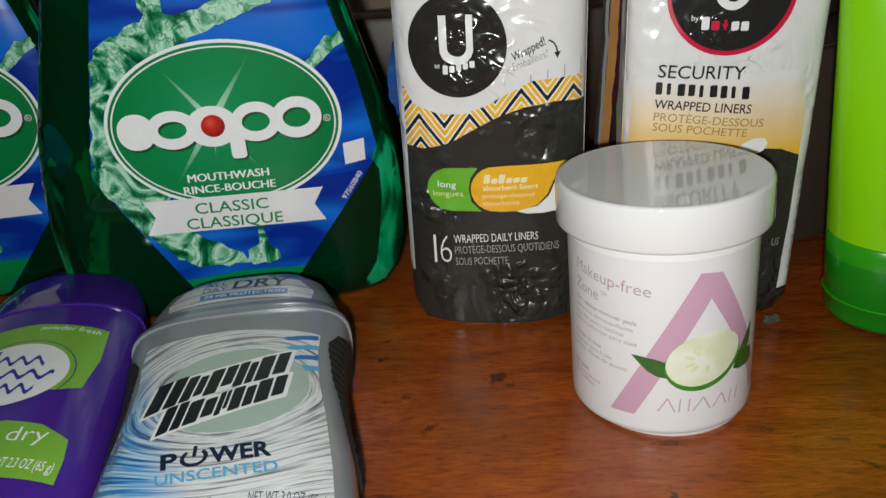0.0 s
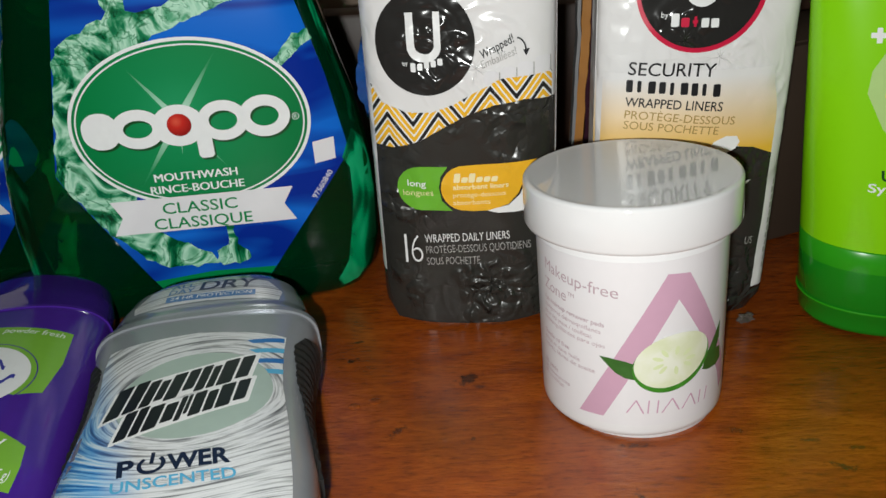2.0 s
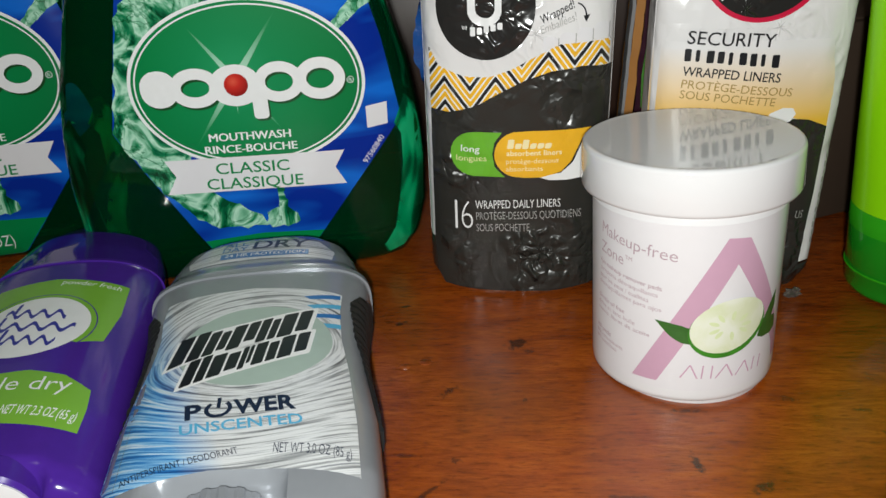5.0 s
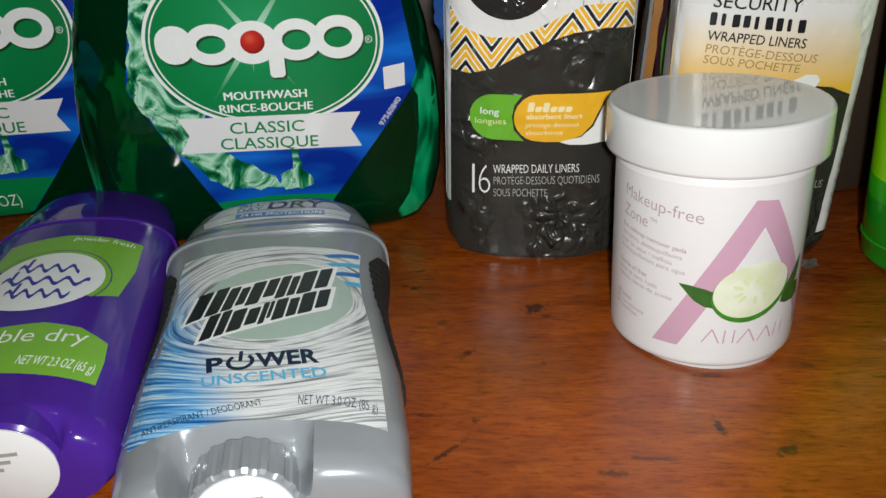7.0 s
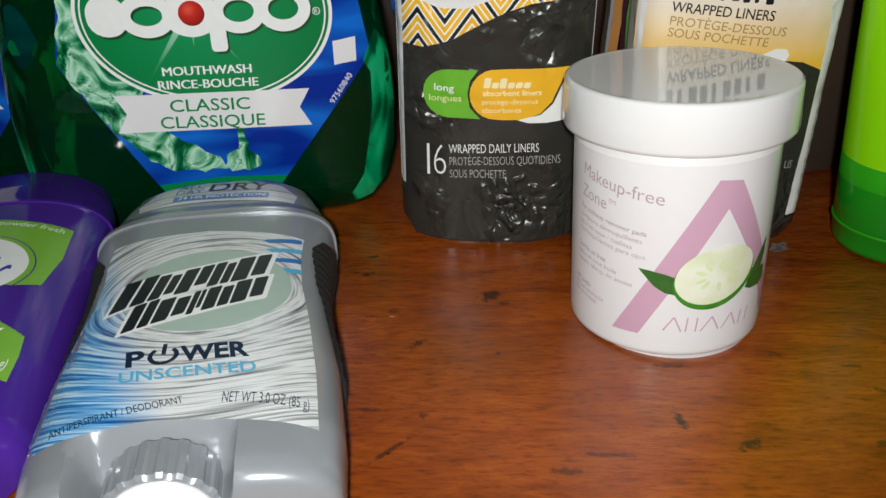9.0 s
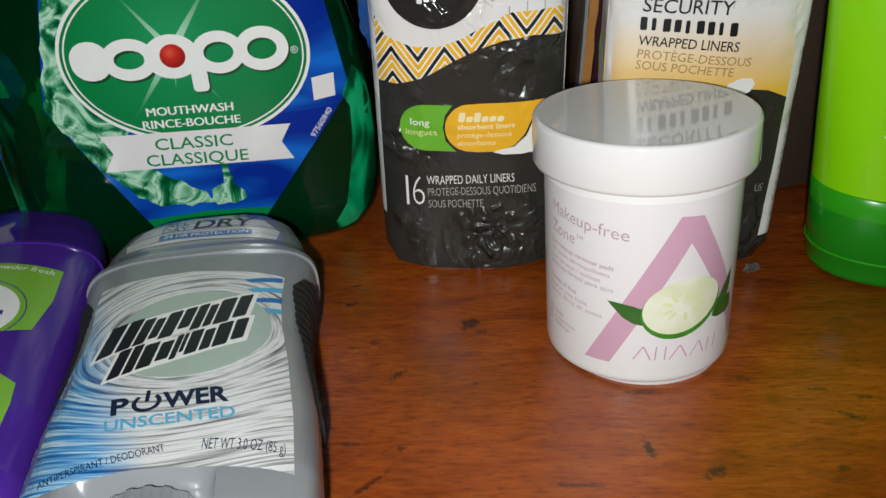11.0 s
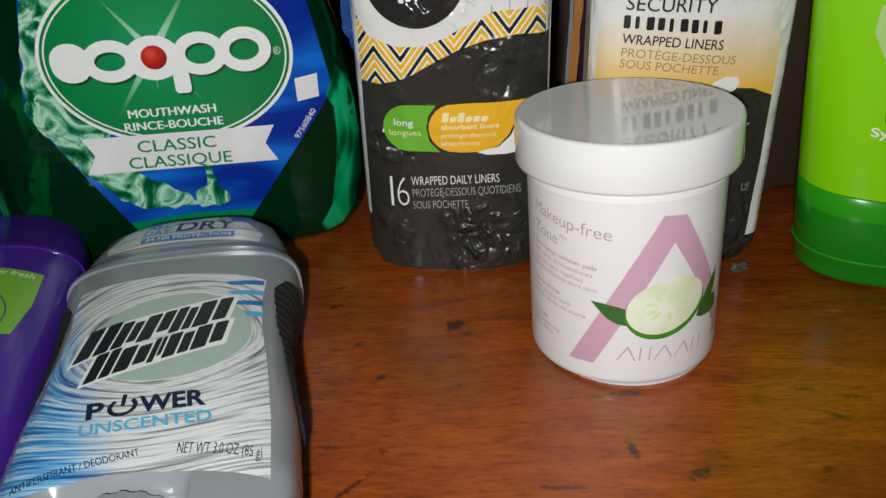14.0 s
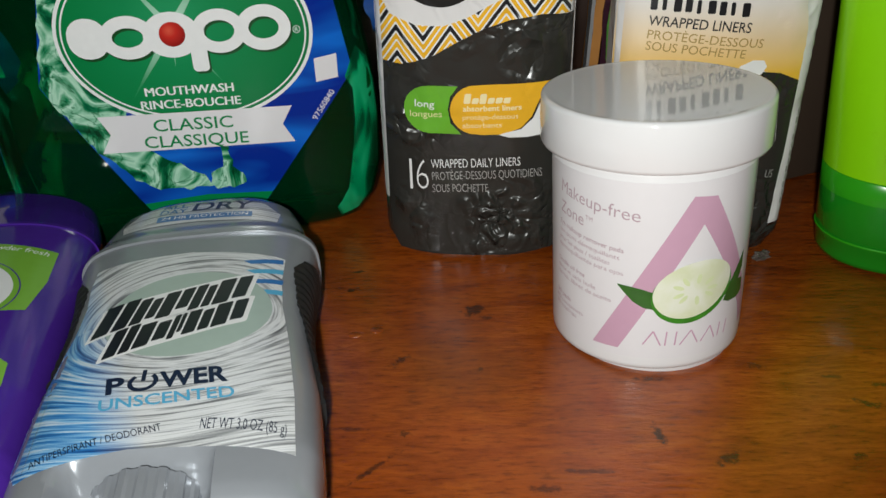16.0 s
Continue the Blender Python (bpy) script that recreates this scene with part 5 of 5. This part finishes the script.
# ---- lime tube standing on its cap ----
def tube():
    t = thing("hair_care_tube", pose(0.2242, 0.3612, 0), "lime green plastic hair care tube standing on its green flip cap", "tube")
    RX = [(34, 37.5), (60, 38.2), (120, 39.5), (185, 41)]
    RY = [(34, 23.6), (60, 22.1), (120, 14.9), (185, 2.0)]
    LEAN = -0.0898

    def ell(rx, ry, z, n=96):
        return [((x + LEAN * z) * MM, y * MM, z * MM) for x, y in super_loop(rx, ry, 2.15, n)]

    part("cap", loft([ell(34.0, 20.4, 0), ell(36.0, 22.1, 1.0), ell(36.9, 23.0, 3.0), ell(37.1, 23.3, 8), ell(37.3, 23.5, 8.2), ell(37.4, 23.6, 26)]), M_TUBE_CAP, t, "translucent green flip cap", sharp=50)
    part("cap_seam", loft([ell(37.6, 23.8, 9.6), ell(37.75, 23.95, 10.0), ell(37.6, 23.8, 10.4)]), M_TUBE_RING, t)
    part("cap_collar", loft([ell(37.45, 23.65, 26.05), ell(37.5, 23.7, 33.6), ell(36.9, 23.0, 34.2)]), M_TUBE_RING, t, "brighter green collar", sharp=50)
    part("tube_body", loft([ell(lerp(z, RX), lerp(z, RY), z) for z in [34.3, 36] + list(range(40, 185, 6)) + [185]]), M_TUBE, t, sharp=60)

    def fn(u, v, off):
        rx, ry = lerp(v, RX), lerp(v, RY)
        x = min(abs(u) / rx, 0.99)
        return ((u + LEAN * v) * MM, -(ry * (1 - x ** 2.15) ** (1 / 2.15) + off) * MM, v * MM)

    lettering(t, "UNMA", (-21.6, 60.2), (-7.2, 60.2), 3.3, M_DEEP_GREEN, fn, 0.2, 0.03, 3.0)
    lettering(t, "System f", (-25.0, 56.0), (-6.0, 56.0), 2.9, M_INK_WHITE, fn, 0.2, 0.015, 3.0)
    lettering(t, "12", (-13.6, 49.6), (-9.6, 49.6), 3.4, M_INK_WHITE, fn, 0.2, -0.008, 3.0)
    lettering(t, "F", (-8.0, 49.6), (-6.2, 49.6), 3.4, M_INK_WHITE, fn, 0.2, -0.008, 3.0)
    lettering(t, "Vita", (-20.0, 110.0), (-10.4, 110.0), 4.2, M_INK_WHITE, fn, 0.2, 0.0, 3.0, 0.12)
    lettering(t, "Arg", (-20.8, 103.8), (-11.4, 103.8), 4.4, M_INK_WHITE, fn, 0.2, 0.0, 3.0)
    printed(t, block(-26.4, 104.9, -21.9, 106.5, 0.2), M_INK_WHITE, fn, 0.2, 0)
    printed(t, block(-24.9, 103.4, -23.4, 108.0, 0.2), M_INK_WHITE, fn, 0.26, 0)
    lettering(t, "FOR", (-24.2, 120.4), (-13.0, 120.4), 4.0, M_INK_WHITE, fn, 0.2, 0.02, 3.0)
    fruit = [(-26.5, 88), (-25.5, 95), (-22, 101), (-16, 104), (-8, 103), (0, 97), (4, 88), (2, 76), (-4, 68), (-10, 66), (-16, 70), (-22, 77)]
    printed(t, [p for p in fruit], M_FRUIT_RIM, fn, 0.18, 3.0, "printed fruit half")
    printed(t, [(-10 + (u + 10) * 0.72, 85 + (v - 85) * 0.74) for u, v in fruit], M_AVOCADO, fn, 0.26, 3.0)
    bm = loft([[((2 + 10.5 * s * math.cos(2 * math.pi * i / 40)) * MM, -y * MM, (9 + 8.0 * s * math.sin(2 * math.pi * i / 40)) * MM) for i in range(40)] for y, s in ((23.0, 1.0), (24.2, 1.0), (24.5, 0.92))])
    part("thumb_print", bm, M_TEAL, t, "dark teal oval on the cap")
    return t


tube()


# ---- things half hidden behind the packs ----
def foil_pouch():
    """A snack pouch seen edge-on between the two packs."""
    p = thing("foil_pouch", pose(0.1125, 0.4080, 0, 0, 2, 0), "brown and plum foil pouch with silver edge behind packs", "pouch")

    def wavy(x0, x1, y0, y1, z1, seed, mt, name, label):
        loops = []
        for k in range(40):
            z = z1 * k / 39
            w = 0.8 * noise.noise((seed, z * 0.06, 0)) + 0.5 * noise.noise((seed, z * 0.2, 4))
            loops.append([((x0 + w) * MM, y0 * MM, z * MM), ((x1 + w) * MM, (y0 - 1) * MM, z * MM), ((x1 + w) * MM, y1 * MM, z * MM), ((x0 + w) * MM, y1 * MM, z * MM)])
        return part(name, loft(loops), mt, p, label)

    wavy(-8.3, -7.2, -3, 4, 165, 1.0, M_SILVER_FOIL, "crimped_edge", "silver crimped edge")
    wavy(-7.1, -4.0, -4, 12, 160, 2.0, M_BROWN_FOIL, "side_gusset", "brown foil gusset")
    wavy(-3.9, 18, -6, 16, 158, 3.0, M_DARK_FOIL, "front_panel", "dark plum foil")
    flat = lambda u, v, off: ((u - 1.4) * MM, (-7.3 - off) * MM, v * MM)
    printed(p, [(-1.4, 72), (-0.5, 60), (2.4, 54), (5, 60), (6.2, 82), (5, 104), (2.6, 112), (0, 100)], M_GREEN_FOIL, flat, 0.2, 4, "green leaf print")
    printed(p, [(-1.6, 40), (0.6, 52), (3.5, 56), (5.5, 48), (5.5, 38)], M_BLUE, flat, 0.3, 4)
    printed(p, [(0.4, 38), (1.6, 50), (3.0, 50), (3.2, 38)], M_PAPER, flat, 0.4, 4)
    return p


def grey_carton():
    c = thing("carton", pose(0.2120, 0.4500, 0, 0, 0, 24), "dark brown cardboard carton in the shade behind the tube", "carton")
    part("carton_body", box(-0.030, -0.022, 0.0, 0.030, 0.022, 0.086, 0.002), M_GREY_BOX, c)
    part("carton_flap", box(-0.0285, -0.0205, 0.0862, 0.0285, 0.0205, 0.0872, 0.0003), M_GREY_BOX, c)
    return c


foil_pouch()
grey_carton()


def film_scrap():
    """A crumpled bit of clear wrapper lying on the table."""
    sc = bmesh.new()
    bmesh.ops.create_icosphere(sc, subdivisions=3, radius=1)
    for v in sc.verts:
        k = 0.75 + 0.7 * noise.noise(v.co * 1.9) + 0.35 * noise.noise(v.co * 4.3)
        v.co = (v.co.x * 3.6 * k * MM, v.co.y * 2.4 * k * MM, max(-1.3, v.co.z * 2.2 * k) * MM)
    ob = part("film_scrap", sc, M_SCRAP, None, sharp=12)
    ob.matrix_world = pose(0.1655, 0.3560, 0.0013, 0, 0, 20)
    tagged(ob, "crumpled clear plastic film scrap lying on the wooden table", "scrap")


film_scrap()
